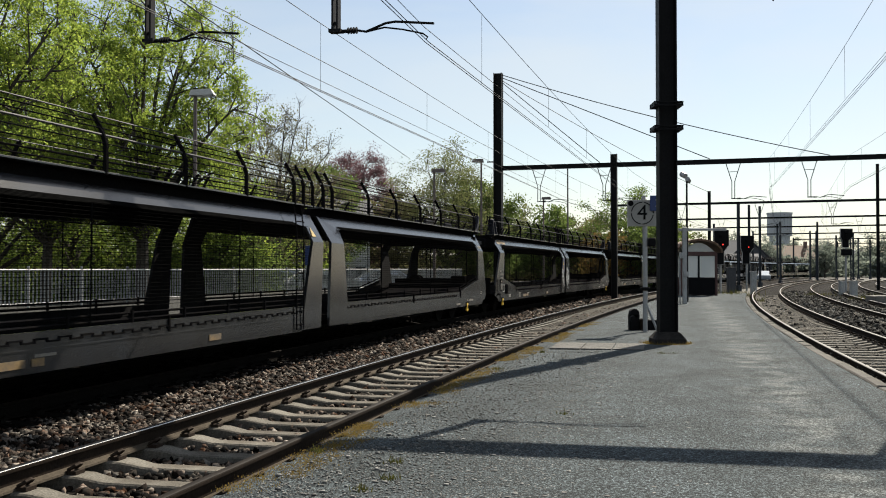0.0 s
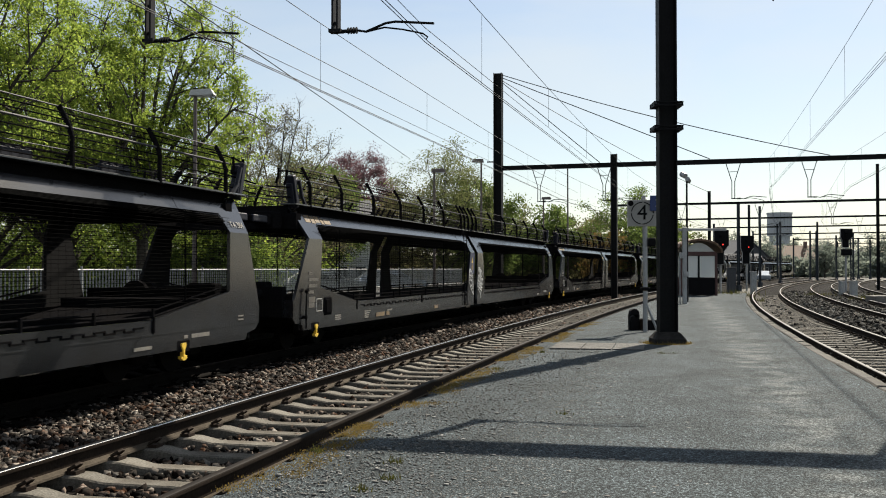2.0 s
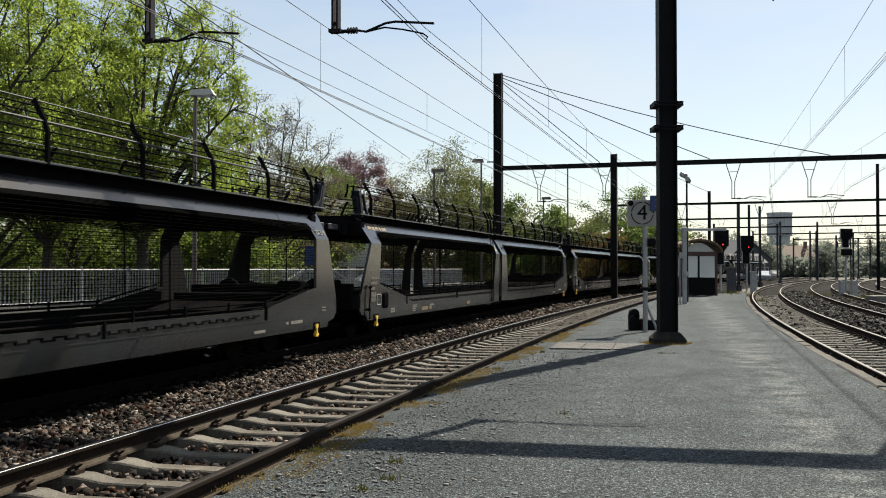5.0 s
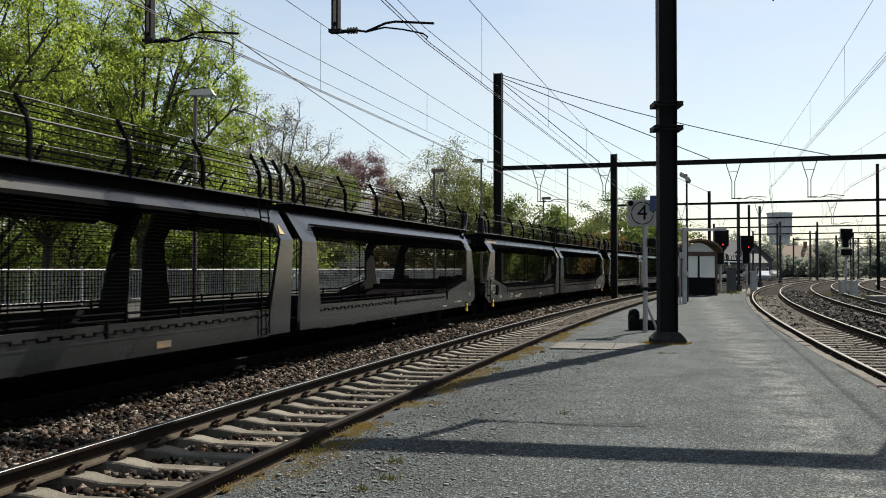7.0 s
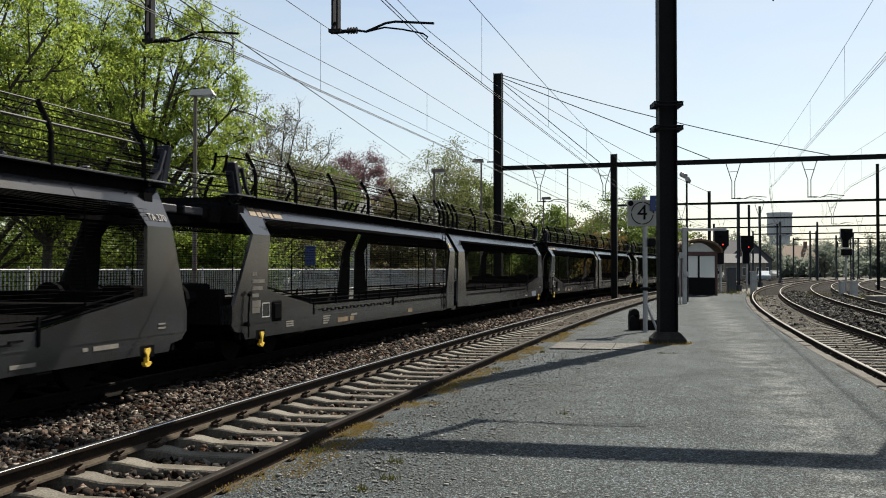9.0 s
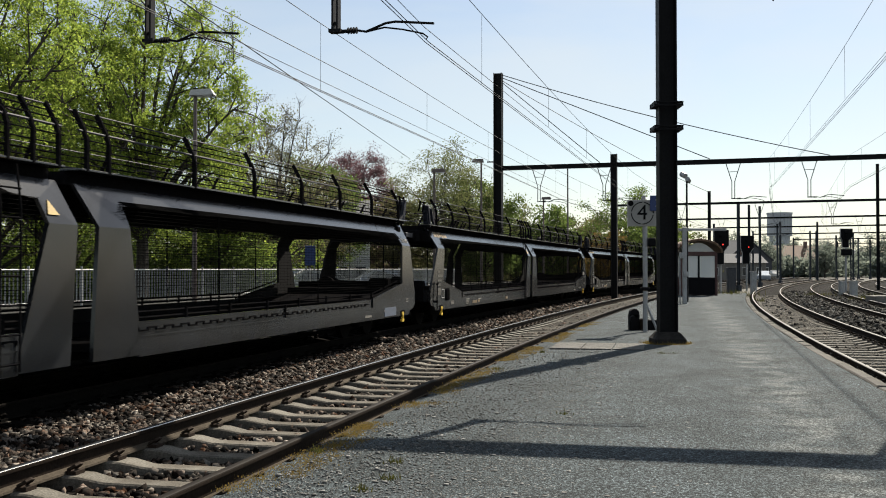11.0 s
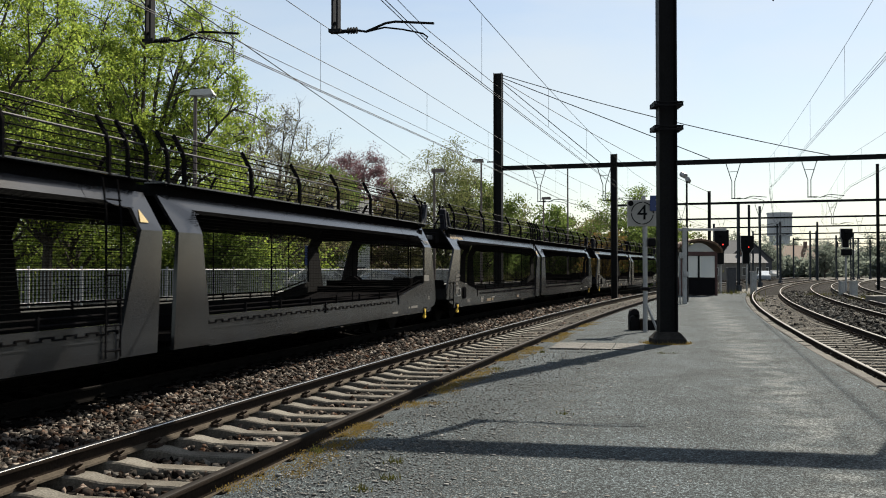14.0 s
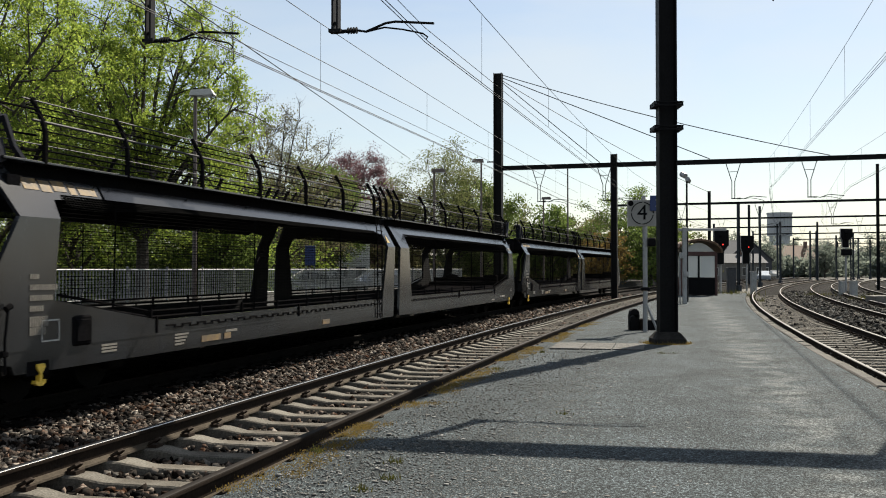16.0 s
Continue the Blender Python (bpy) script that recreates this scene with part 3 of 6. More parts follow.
            p("fence_post", s, M_WDARK)
        s = Shape()
        for z, yy in ((2.55, 1.32), (2.62, 1.32), (2.72, 1.32), (2.82, 1.32), (3.0, 1.25), (3.08, 1.205)):
            s.tube([(0.95 - d, -yy * sg, z), (L - 0.02, -yy * sg, z)], 0.008, 4, closed=False)
        for xx in np.arange(1.0, L, 0.155):
            s.tube([(xx, -1.32 * sg, 2.51), (xx, -1.32 * sg, 2.84), (xx, -1.16 * sg, 3.15)], 0.0034, 3, closed=False)
        tagged(p("fence_mesh", s, M_WDARK), kind="stuff")
        s = Shape()
        s.tube([(0.95 - d, -1.285 * sg, 2.92), (L - 0.02, -1.285 * sg, 2.92)], 0.015, 6)
        s.tube([(0.95 - d, -1.16 * sg, 3.15), (L - 0.02, -1.16 * sg, 3.15)], 0.009, 5)
        p("fence_rail", s, M_TUBE, label="bright tube handrail")
        s = Shape()
        for z, x0 in ((3.05, 0.0), (2.78, -0.45), (2.62, -0.45)):
            s.tube([(1.1, -1.22 * sg, z), (0.3, -1.22 * sg, z - 0.02), (x0, -1.22 * sg, z - 0.06)], 0.013, 5)
        for x0 in (0.35, 0.02):
            s.tube([(x0, -1.22 * sg, 3.05), (x0 - 0.03, -1.22 * sg, 2.90), (x0 - 0.03, -1.18 * sg, 2.80)], 0.022, 5)
        p("gap_rail", s, M_WDARK)
        # raised ramp flap at the outer end
        s = Shape()
        a, b = sorted((-1.30 * sg, -1.13 * sg))
        m = Matrix.Translation((0.66 - 1.3 * d, 0, 2.44)) @ Matrix.Rotation(radians(-19), 4, "Y")
        s.box(-0.05, 0.06, a, b, 0, 0.56, m, bevel=0.012)
        s.box(-0.01, 0.10, a + 0.01, b - 0.01, 0.0, 0.22, m, bevel=0.012)
        s.box(-0.11, -0.05, a + 0.03, b - 0.03, 0.04, 0.44, m, bevel=0.01)
        s.box(0.04, 0.16, a + 0.02, b - 0.02, 0.36, 0.47, m, bevel=0.01)
        s.tube([(0.95 - 1.3 * d, -1.30 * sg, 2.48), (0.80 - 1.3 * d, -1.30 * sg, 2.62), (0.66 - 1.3 * d, -1.30 * sg, 2.90)], 0.035, 5)
        p("ramp_flap", s, M_WBLUE, label="raised blue-grey loading ramp flap")
        # lashing hook
        s = Shape()
        yy = -1.50 * sg
        s.plate([(0.93, 0.47), (1.03, 0.47), (1.05, 0.44), (1.0, 0.38), (0.995, 0.29), (1.05, 0.31), (1.05, 0.28), (1.0, 0.25), (0.95, 0.255), (0.90, 0.28), (0.91, 0.31), (0.96, 0.29), (0.965, 0.38), (0.92, 0.44)], lambda z: yy, 0.05 * sg)
        p("rope_hook", s, M_YELLOW, label="bright yellow rope hook")
        s = Shape()
        s.box(0.80, 1.12, *sorted((-1.478 * sg, -1.40 * sg)), 0.36, 0.50)
        p("hook_bracket", s, M_WDARK)
        s = Shape()
        s.box(0.28, 0.34, *sorted((-1.46 * sg, -1.38 * sg)), 0.40, 0.64)
        p("jacking_lug", s, M_WDARK)
    # decks
    s = Shape()
    s.box(2.9, L - 0.1, -1.40, 1.40, 0.50, 0.585)
    s.add([(0.1, -1.4, 0.98), (2.9, -1.4, 0.58), (2.9, 1.4, 0.58), (0.1, 1.4, 0.98), (0.1, -1.4, 0.90), (2.9, -1.4, 0.50), (2.9, 1.4, 0.50), (0.1, 1.4, 0.90)],
          [(0, 1, 2, 3), (7, 6, 5, 4), (0, 4, 5, 1), (1, 5, 6, 2), (2, 6, 7, 3), (3, 7, 4, 0)])
    for xx in np.arange(1.5, L - 0.4, 0.3):
        s.box(xx, xx + 0.03, -1.3, -0.5, 0.585, 0.60)
    p("lower_deck", s, M_WDARK)
    s = Shape()
    s.box(0.62 - d, L, -1.12, 1.12, 2.33, 2.473)
    p("upper_deck", s, M_WDARK)
    s = Shape()
    for sg in (-1, 1):
        s.box(0.45 - d, L - 0.01, *sorted((sg * 1.05, sg * 1.34)), 2.475, 2.505, bevel=0.008)
    p("deck_edge", s, M_WAGON)
    # running gear
    s = Shape()
    s.box(0.9, L - 0.3, -0.5, 0.5, 0.30, 0.52)
    s.box(0.5, 3.1, -1.05, 1.05, 0.45, 0.62)
    p("underframe", s, M_WDARK)
    wheels = [1.35, 2.75]
    for xx in wheels:
        s = Shape()
        for sg in (-1, 1):
            s.tube([(xx, sg * 0.70, 0.36), (xx, sg * 0.80, 0.36)], 0.365, 20)
            s.box(xx - 0.16, xx + 0.16, *sorted((sg * 0.95, sg * 1.15)), 0.24, 0.50, bevel=0.03)
        s.tube([(xx, -1.0, 0.36), (xx, 1.0, 0.36)], 0.08, 8)
        p("wheelset", s, M_STEELWHEEL)
    # couplings in the gap between wagons
    s = Shape()
    for sg in (-1, 1):
        s.tube([(0.15, sg * 0.875, 1.0), (-0.5, sg * 0.875, 1.0)], 0.09, 10)
        s.tube([(-0.5, sg * 0.875, 1.0), (-0.59, sg * 0.875, 1.0)], 0.23, 14)
    s.box(0.0, 0.15, -1.3, 1.3, 0.62, 1.12)
    s.box(0.15, 0.9, -1.25, 1.25, 0.66, 0.98)
    s.box(0.12, 0.4, -0.95, -0.5, 0.98, 1.2, bevel=0.03)
    p("buffer_beam", s, M_WDARK)
    s = Shape()
    s.box(0.55, 0.75, -1.3, 1.3, 2.08, 2.34)
    s.box(-0.05, 0.55, -1.05, -0.80, 2.12, 2.30, bevel=0.02)
    s.box(-0.25, 0.55, 0.80, 1.05, 2.12, 2.30, bevel=0.02)
    s.box(-0.58, -0.05, -1.02, -0.84, 2.15, 2.27, bevel=0.02)
    s.box(0.10, 0.40, -1.10, -0.75, 2.06, 2.36, bevel=0.02)
    p("upper_coupling", s, M_WDARK)
    s = Shape()
    s.box(-0.55, 0.1, -1.045, -1.0, 2.16, 2.27, bevel=0.01)
    p("coupling_cover", s, M_WBLUE)
    # writing and markings
    s = Shape()
    if lead:
        def flat(x0, x1, z0, z1):
            s.add([(x0, side_y(z0) - 0.006, z0), (x1, side_y(z0) - 0.006, z0), (x1, side_y(z1) - 0.006, z1), (x0, side_y(z1) - 0.006, z1),
                   (x0, side_y(z0) - 0.001, z0), (x1, side_y(z0) - 0.001, z0), (x1, side_y(z1) - 0.001, z1), (x0, side_y(z1) - 0.001, z1)],
                  [(0, 1, 2, 3), (7, 6, 5, 4), (0, 4, 5, 1), (1, 5, 6, 2), (2, 6, 7, 3), (3, 7, 4, 0)])
        for x0, w, z0, z1 in ((0.95, 0.22, 2.21, 2.33), (1.21, 0.16, 2.20, 2.32), (1.41, 0.20, 2.22, 2.33), (1.66, 0.12, 2.20, 2.31), (1.82, 0.30, 2.21, 2.30)):
            flat(x0, x0 + w, z0, z1)
        tagged(p("worn_lettering", s, M_DULLORANGE, label="worn orange lettering bars"), kind="stuff")
    s = Shape()
    yb = -1.487
    if lead:
        for i, (w, hh) in enumerate(((0.12, 0.05), (0.42, 0.055), (0.36, 0.055), (0.2, 0.055), (0.26, 0.1), (0.24, 0.08))):
            z = 1.36 - i * 0.105
            k = 0
            while k < w:
                s.box(0.66 + k, 0.66 + k + 0.024, yb, yb + 0.006, z - hh, z)
                k += 0.037
        for i in range(4):
            s.box(3.5, 3.85 - 0.04 * i, -1.481, -1.474, 0.575 - i * 0.04, 0.598 - i * 0.04)
        for i in range(3):
            s.box(1.9 , 2.2, -1.481, -1.474, 0.56 - i * 0.035, 0.582 - i * 0.035)
        s.box(4.9, 5.25, -1.481, -1.474, 0.54, 0.57)
    else:
        for i in range(2):
            s.box(0.55, 0.72, yb, yb + 0.006, 0.68 + i * 0.05, 0.70 + i * 0.05)
        s.box(1.6, 2.1, -1.481, -1.474, 0.52, 0.57)
        s.box(2.2, 2.3, -1.481, -1.474, 0.525, 0.565)
        s.box(3.1, 3.5, -1.481, -1.474, 0.45, 0.49)
    tagged(p("stencilling", s, M_STENCIL, label="faded tan stencilled marks"), kind="stuff")
    if lead:
        s = Shape()
        s.tube([(0.44, -1.53, 0.42), (0.43, -1.53, 0.72), (0.47, -1.53, 1.02)], 0.014, 6)
        s.tube([(0.44, -1.53, 1.03), (0.51, -1.53, 1.06)], 0.030, 8)
        s.box(0.40, 0.48, -1.54, -1.48, 0.58, 0.64, bevel=0.01)
        p("brake_lever", s, M_WDARK, label="black brake lever")
        s = Shape()
        s.box(1.36, 1.70, -1.50, -1.40, 0.60, 0.92, bevel=0.02)
        s.box(1.40, 1.66, -1.515, -1.49, 0.64, 0.88, bevel=0.01)
        p("equipment_box", s, M_WDARK, label="black equipment box")
        s = Shape()
        for a, b, c, d in ((1.0, 1.27, 0.885, 0.90), (1.0, 1.27, 0.68, 0.695), (1.0, 1.012, 0.68, 0.90), (1.258, 1.27, 0.68, 0.90)):
            s.box(a, b, -1.487, -1.478, c, d)
        p("label_frame", s, M_WHITE, label="pale label frame")
        # ladder by the joint
        s = Shape()
        for xx in (L - 1.28, L - 0.98):
            s.tube([(xx, -1.50, 0.42), (xx, -1.50, 2.0), (xx - 0.02, -1.46, 2.42)], 0.012, 5)
        for z in np.arange(0.5, 2.4, 0.28):
            s.tube([(L - 1.28, -1.50, z), (L - 0.98, -1.50, z)], 0.010, 5)
        p("ladder", s, M_WDARK)
    return u


F_LEN, R_LEN, JOINT, PITCH = 12.90, 12.65, 0.22, 27.02
UNITS = []


def build_train():
    lead = car_carrier_unit(F_LEN, True)
    tail = car_carrier_unit(R_LEN, False)
    for i in range(7):
        for proto, start, length in ((lead, 0.0, F_LEN), (tail, F_LEN + JOINT, R_LEN)):
            ob = proto if i == 0 else copy_thing(proto, Matrix.Identity(4))
            UNITS.append((ob, (i - 1) * PITCH + start, length))
    return lead, tail


build_train()


def train_s(t):
    """Where the first whole wagon's outer end stands along the line at t seconds."""
    return 28.787 - 7.704 * t - 0.03005 * t * t + 0.12 * math.exp(-((t - 11.6) / 1.3) ** 2) + 0.20 * math.exp(-((t - 14.1) / 1.35) ** 2)


def motions():
    for ob, start, length in UNITS:
        rows = []
        t = 0.0
        while t <= 16.001:
            a = train_s(t) + start
            xa, ya, _ = on_a(a, B_OFF)
            xb, yb, _ = on_a(a + length, B_OFF)
            rows.append((t, pose(xa, ya, 0, 0, 0, math.degrees(math.atan2(yb - ya, xb - xa)))))
            t += 0.5
        walk(ob, rows)


# ---- masts, gantries, wires ----
def h_section(s, x, b, z0, z1, e=0.024):
    """An upright rolled section: two flanges and a web in one closed outline."""
    ring = [(-b, -b), (-b + e, -b), (-b + e, -0.012), (b - e, -0.012), (b - e, -b), (b, -b), (b, b), (b - e, b), (b - e, 0.012), (-b + e, 0.012), (-b + e, b), (-b, b)]
    v = [(x + px, py, z0) for px, py in ring] + [(x + px, py, z1) for px, py in ring]
    f = [(i, (i + 1) % 12, 12 + (i + 1) % 12, 12 + i) for i in range(12)]
    f += [(12, 13, 14, 21, 22, 23), (14, 15, 20, 21), (15, 16, 17, 18, 19, 20)]
    s.add(v, f)


def mast(x, y, h, w=0.30, turn=0.0, label="dark steel H-section catenary mast", foot=True, name="catenary_mast"):
    t = thing(name, label, "mast", "catenary masts", at=Matrix.Translation((x, y, 0)) @ Matrix.Rotation(turn, 4, "Z"))
    s = Shape()
    b = w / 2
    h_section(s, 0.0, b, -0.6, h)
    part("column", s, M_MAST, t)
    if foot:
        s = Shape()
        s.box(-b - 0.1, b + 0.1, -b - 0.1, b + 0.1, -0.6, -0.02, bevel=0.03)
        part("footing", s, M_CONCRETE, t)
    return t


def gantry(line, s, o1, o2, z, droppers, columns, label, group="catenary gantries"):
    """A beam across the tracks with hanging posts and registration arms."""
    x, y, th = line(s, 0.0)
    t = thing("catenary_gantry", label, "gantry", group, at=Matrix.Translation((x, y, 0)) @ Matrix.Rotation(-th, 4, "Z"))
    sh = Shape()
    d = 0.38 if s < 20 else 0.23 if s < 60 else 0.18
    # hollow section with flanges, one outline carried across
    ring = [(-0.14, z - d), (0.14, z - d), (0.14, z - d + 0.02), (0.06, z - d + 0.02), (0.06, z - 0.02), (0.14, z - 0.02), (0.14, z), (-0.14, z), (-0.14, z - 0.02), (-0.06, z - 0.02), (-0.06, z - d + 0.02), (-0.14, z - d + 0.02)]
    v = [(o1, py, pz) for py, pz in ring] + [(o2, py, pz) for py, pz in ring]
    sh.add(v, [(i, (i + 1) % 12, 12 + (i + 1) % 12, 12 + i) for i in range(12)] + [(0, 1, 2, 3, 10, 11), (3, 4, 9, 10), (4, 5, 6, 7, 8, 9)])
    part("beam", sh, M_MAST, t)
    for o, h in columns:
        sh = Shape()
        h_section(sh, o, 0.22 if h > 11 else 0.16 if s < 60 else 0.12, -0.6, h)
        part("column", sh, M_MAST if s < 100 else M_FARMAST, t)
    for o, solid, zc in droppers:
        sh = Shape()
        if solid:
            sh.box(o - 0.055, o - 0.025, -0.07, 0.07, zc + 0.02, z - 0.2)
            sh.box(o + 0.025, o + 0.055, -0.07, 0.07, zc + 0.02, z - 0.2)
            for zz in np.arange(zc + 0.1, z - 0.3, 0.45):
                sh.box(o - 0.05, o + 0.05, -0.03, 0.03, zz, zz + 0.05)
            sh.box(o - 0.10, o + 0.10, -0.08, 0.08, zc - 0.02, zc + 0.03)
        else:
            for sg in (-1, 1):
                sh.tube([(o + sg * 0.36, 0, z - 0.2), (o + sg * 0.07, 0, z - 1.15), (o + sg * 0.07, 0, zc)], 0.022, 4)
            sh.tube([(o - 0.22, 0, z - 0.65), (o + 0.22, 0, z - 0.65)], 0.015, 4)
            sh.tube([(o - 0.1, 0, zc), (o + 0.1, 0, zc)], 0.03, 4)
        part("hanging_post", sh, M_MAST if solid else M_GALV, t)
        sh = Shape()
        sh.tube([(o, 0, zc), (o + 0.35, 0, zc - 0.01)], 0.03, 6)
        for k in range(4):
            sh.tube([(o + 0.2 + k * 0.045, 0, zc), (o + 0.215 + k * 0.045, 0, zc)], 0.055, 8)
        sh.tube([(o + 0.35, 0, zc), (o + 0.5, 0, zc - 0.03), (o + 0.82, 0, zc + 0.085), (o + 0.98, 0, zc + 0.10), (o + 1.6, 0, zc + 0.035)], 0.02, 6)
        sh.tube([(o + 0.52, 0, zc - 0.03), (o + 0.8, 0, zc + 0.02), (o + 1.1, 0, zc - 0.03), (o + 1.42, 0, zc - 0.11), (o + 1.5, 0, zc - 0.17), (o + 1.47, 0, zc - 0.21)], 0.014, 6)
        part("registration_arm", sh, M_MAST, t)
    return t


def wire(name, pts, r, label):
    s = Shape()
    s.tube(pts, r, 4, closed=False)
    return tagged(part(name, s, M_WIRE), label, "wire", "overhead wires")


def catenary(line, o, supports, zc, label, stagger, r=0.0085, droop=0.17, gap=0.22, rise=1.22):
    """Contact wires, the messenger above them and the hangers between."""
    t = thing("overhead_line", label, "wire", "overhead wires")
    con, mes = Shape(), Shape()
    pts, mp, ap, hang = [], [], [], Shape()
    for i in range(len(supports) - 1):
        a, b = supports[i], supports[i + 1]
        n = 10
        for k in range(n + (i == len(supports) - 2)):
            w = k / n
            s = a + (b - a) * w
            # between two supports the wire is straight
            xa, ya, _ = line(a, o + stagger[i])
            xb, yb, _ = line(b, o + stagger[i + 1])
            x, y = xa + (xb - xa) * w, ya + (yb - ya) * w
            zm = zc + rise - 4 * w * (1 - w) * 0.22
            zk = zc - 0.05 - droop
            za = zk + gap
            pts.append((x, y, zk))
            mp.append((x, y, zm))
            if 0 < k < n and k % 2:
                hang.tube([(x, y, za), (x, y, zm)], 0.004, 3, closed=False)
            if k % 3 == 1:
                hang.tube([(x, y, zk), (x, y, za)], 0.004, 3, closed=False)
            ap.append((x, y, za))
    con.tube(pts, r, 4, closed=False)
    con.tube([(x + 0.05, y, z + 0.006) for x, y, z in pts], r, 4, closed=False)
    mes.tube(mp, r, 4, closed=False)
    part("contact_wire", con, M_WIRE, t)
    part("messenger_wire", mes, M_WIRE, t)
    part("auxiliary_wire", Shape().tube(ap, r * 0.8, 4, closed=False), M_WIRE, t)
    part("hangers", hang, M_WIRE, t)
    return t


near_mast = mast(4.42, 20.1, 9.3, 0.352, -0.02, "tall dark H-section mast on a concrete foot", foot=False)
for zz in (4.175, 4.645):
    s_ = Shape()
    s_.box(-0.285, 0.285, -0.25, -0.20, zz - 0.045, zz - 0.02)
    s_.box(-0.285, 0.285, -0.25, -0.20, zz + 0.02, zz + 0.045)
    s_.box(-0.285, 0.285, 0.20, 0.25, zz - 0.045, zz + 0.045)
    for xx in (-0.28, -0.225, 0.205, 0.26):
        s_.box(xx, xx + 0.02, -0.25, 0.25, zz - 0.045, zz + 0.045)
    part("clamp_band", s_, M_MAST, near_mast)
s_ = Shape()
ring_ = [(a * k, b * k, z) for k, z in ((0.31, -0.12), (0.31, 0.04), (0.29, 0.06), (0.205, 0.17)) for a, b in ((-1, -1), (1, -1), (1, 1), (-1, 1))]
s_.add(ring_, [(4 * r + i, 4 * r + (i + 1) % 4, 4 * r + 4 + (i + 1) % 4, 4 * r + 4 + i) for r in range(3) for i in range(4)] + [(3, 2, 1, 0), (12, 13, 14, 15)])
part("footing", s_, M_FOOT, near_mast, "dark concrete foot")

# the post at 3.6 is unseen, added to cast a shadow on the platform
gantry(on_a, 13.0, -9.0, 12.5, 7.1, [(-1.5, True, 5.15), (-4.77, True, 5.18), (3.6, True, 5.42), (7.4, True, 5.42)], [(-9.0, 7.4), (12.3, 7.4)], "dark steel gantry over the tracks with hanging posts")
g2 = gantry(on_a, 51.5, -7.79, 26.0, 6.95, [(-5.55, False, 5.0), (-2.07, False, 5.0), (4.43, False, 4.95), (8.04, False, 4.95)], [(-7.79, 12.0), (-1.56, 7.4), (25.8, 7.4)], "dark steel gantry with one tall end mast")
part("step_bracket", Shape().box(-8.42, -8.0, -0.05, 0.05, 7.17, 7.23, bevel=0.01), M_MAST, g2)
gantry(on_a, 86.0, -7.5, 30.0, 6.95, [(-5.4, False, 5.0), (-1.9, False, 5.0), (4.4, False, 5.0), (10.0, False, 5.0)], [(-7.5, 7.6), (0.4, 7.9), (13.35, 9.7), (30.0, 7.4)], "dark steel gantry across the station throat")
for s_a, o_cols in ((113, ((-7, 7.4), (1.0, 8.3), (34, 7.4))), (138, ((-7, 7.4), (6.0, 7.4), (38, 7.4))), (166, ((-7, 7.4), (2.5, 7.2), (14, 7.4), (40, 7.2))),
                    (198, ((-7, 7.2), (3.0, 7.4), (44, 7.4))), (235, ((-7, 7.2), (8, 7.2), (20, 7.2), (48, 7.2)))):
    gantry(on_a, s_a, o_cols[0][0], o_cols[-1][0], 6.95, [(-1.9, False, 5.0), (4.2, False, 5.0), (12.0, False, 5.0)], list(o_cols), "dark steel gantry far down the line")

catenary(on_a, 0.0, (-26, 13.0, 51.5, 86.0, 113, 138), 5.13, "contact and messenger wires over the near track", (0.2, -0.05, -0.5, 0, 0, 0))
catenary(on_a, B_OFF, (-26, 13.0, 51.5, 86.0, 113, 138), 5.15, "contact and messenger wires over the freight track", (0.2, 0.5, -0.25, 0, 0, 0))
catenary(on_c, 0.0, (-28, 9.3, 46.5, 81.0, 108), 5.2, "contact and messenger wires over the curving track", (0.2, 0, 0, 0, 0), droop=0.0, gap=0.07, rise=1.42, r=0.006)
catenary(on_c, D_OFF, (-28, 9.0, 46.0, 80.5, 108), 5.2, "contact and messenger wires over the outer track", (0.2, 0, 0, 0, 0), droop=0.0, gap=0.07, rise=1.42, r=0.006)


def gantry_point(s, o, z):
    x, y, _ = on_a(s, o)
    return Vector((x, y, z))


def sagging(a, b, sag, n=14):
    return [a.lerp(b, i / n) - Vector((0, 0, 4 * sag * (i / n) * (1 - i / n))) for i in range(n + 1)]


wire("stay_cable", sagging(gantry_point(51.5, -7.6, 11.75), gantry_point(51.5, 3.3, 6.98), 0.0), 0.022, "dark stay cable from the mast top to the beam")
wire("stay_cable", sagging(gantry_point(51.5, -7.6, 11.9), gantry_point(51.5, 9.0, 6.98), 0.25), 0.022, "long dark stay cable from the mast top")
wire("stay_cable", sagging(gantry_point(51.5, -7.6, 11.5), gantry_point(51.5, -2.3, 6.98), 0.0), 0.02, "short dark stay cable to the beam")
wire("feeder_cable", sagging(gantry_point(51.5, -7.6, 11.6), gantry_point(86.0, 0.4, 7.8), 0.3), 0.02, "dark feeder cable to the next gantry")
wire("feeder_cable", [(-6.99, 5.0, 5.74), (1.73, 34.0, 5.37), (6.6, 50.0, 5.15)], 0.008, "thin auxiliary cable along the freight track")
wire("feeder_cable", sagging(Vector((-3.95, 13.5, 5.3)), Vector((-1.5, 45.0, 6.3)), 0.0), 0.012, "thin slanting cable above the freight track")


# ---- things on the platform ----
def text_mesh(name, body, size, material, depth=0.004):
    c = bpy.data.curves.new(name, "FONT")
    c.body, c.size, c.extrude = body, size, depth
    c.align_x, c.align_y = "CENTER", "CENTER"
    tmp = bpy.data.objects.new(name, c)
    scene.collection.objects.link(tmp)
    bpy.context.view_layer.update()
    me = bpy.data.meshes.new_from_object(tmp.evaluated_get(bpy.context.evaluated_depsgraph_get()))
    bpy.data.objects.remove(tmp)
    me.materials.clear()
    me.materials.append(material)
    return me


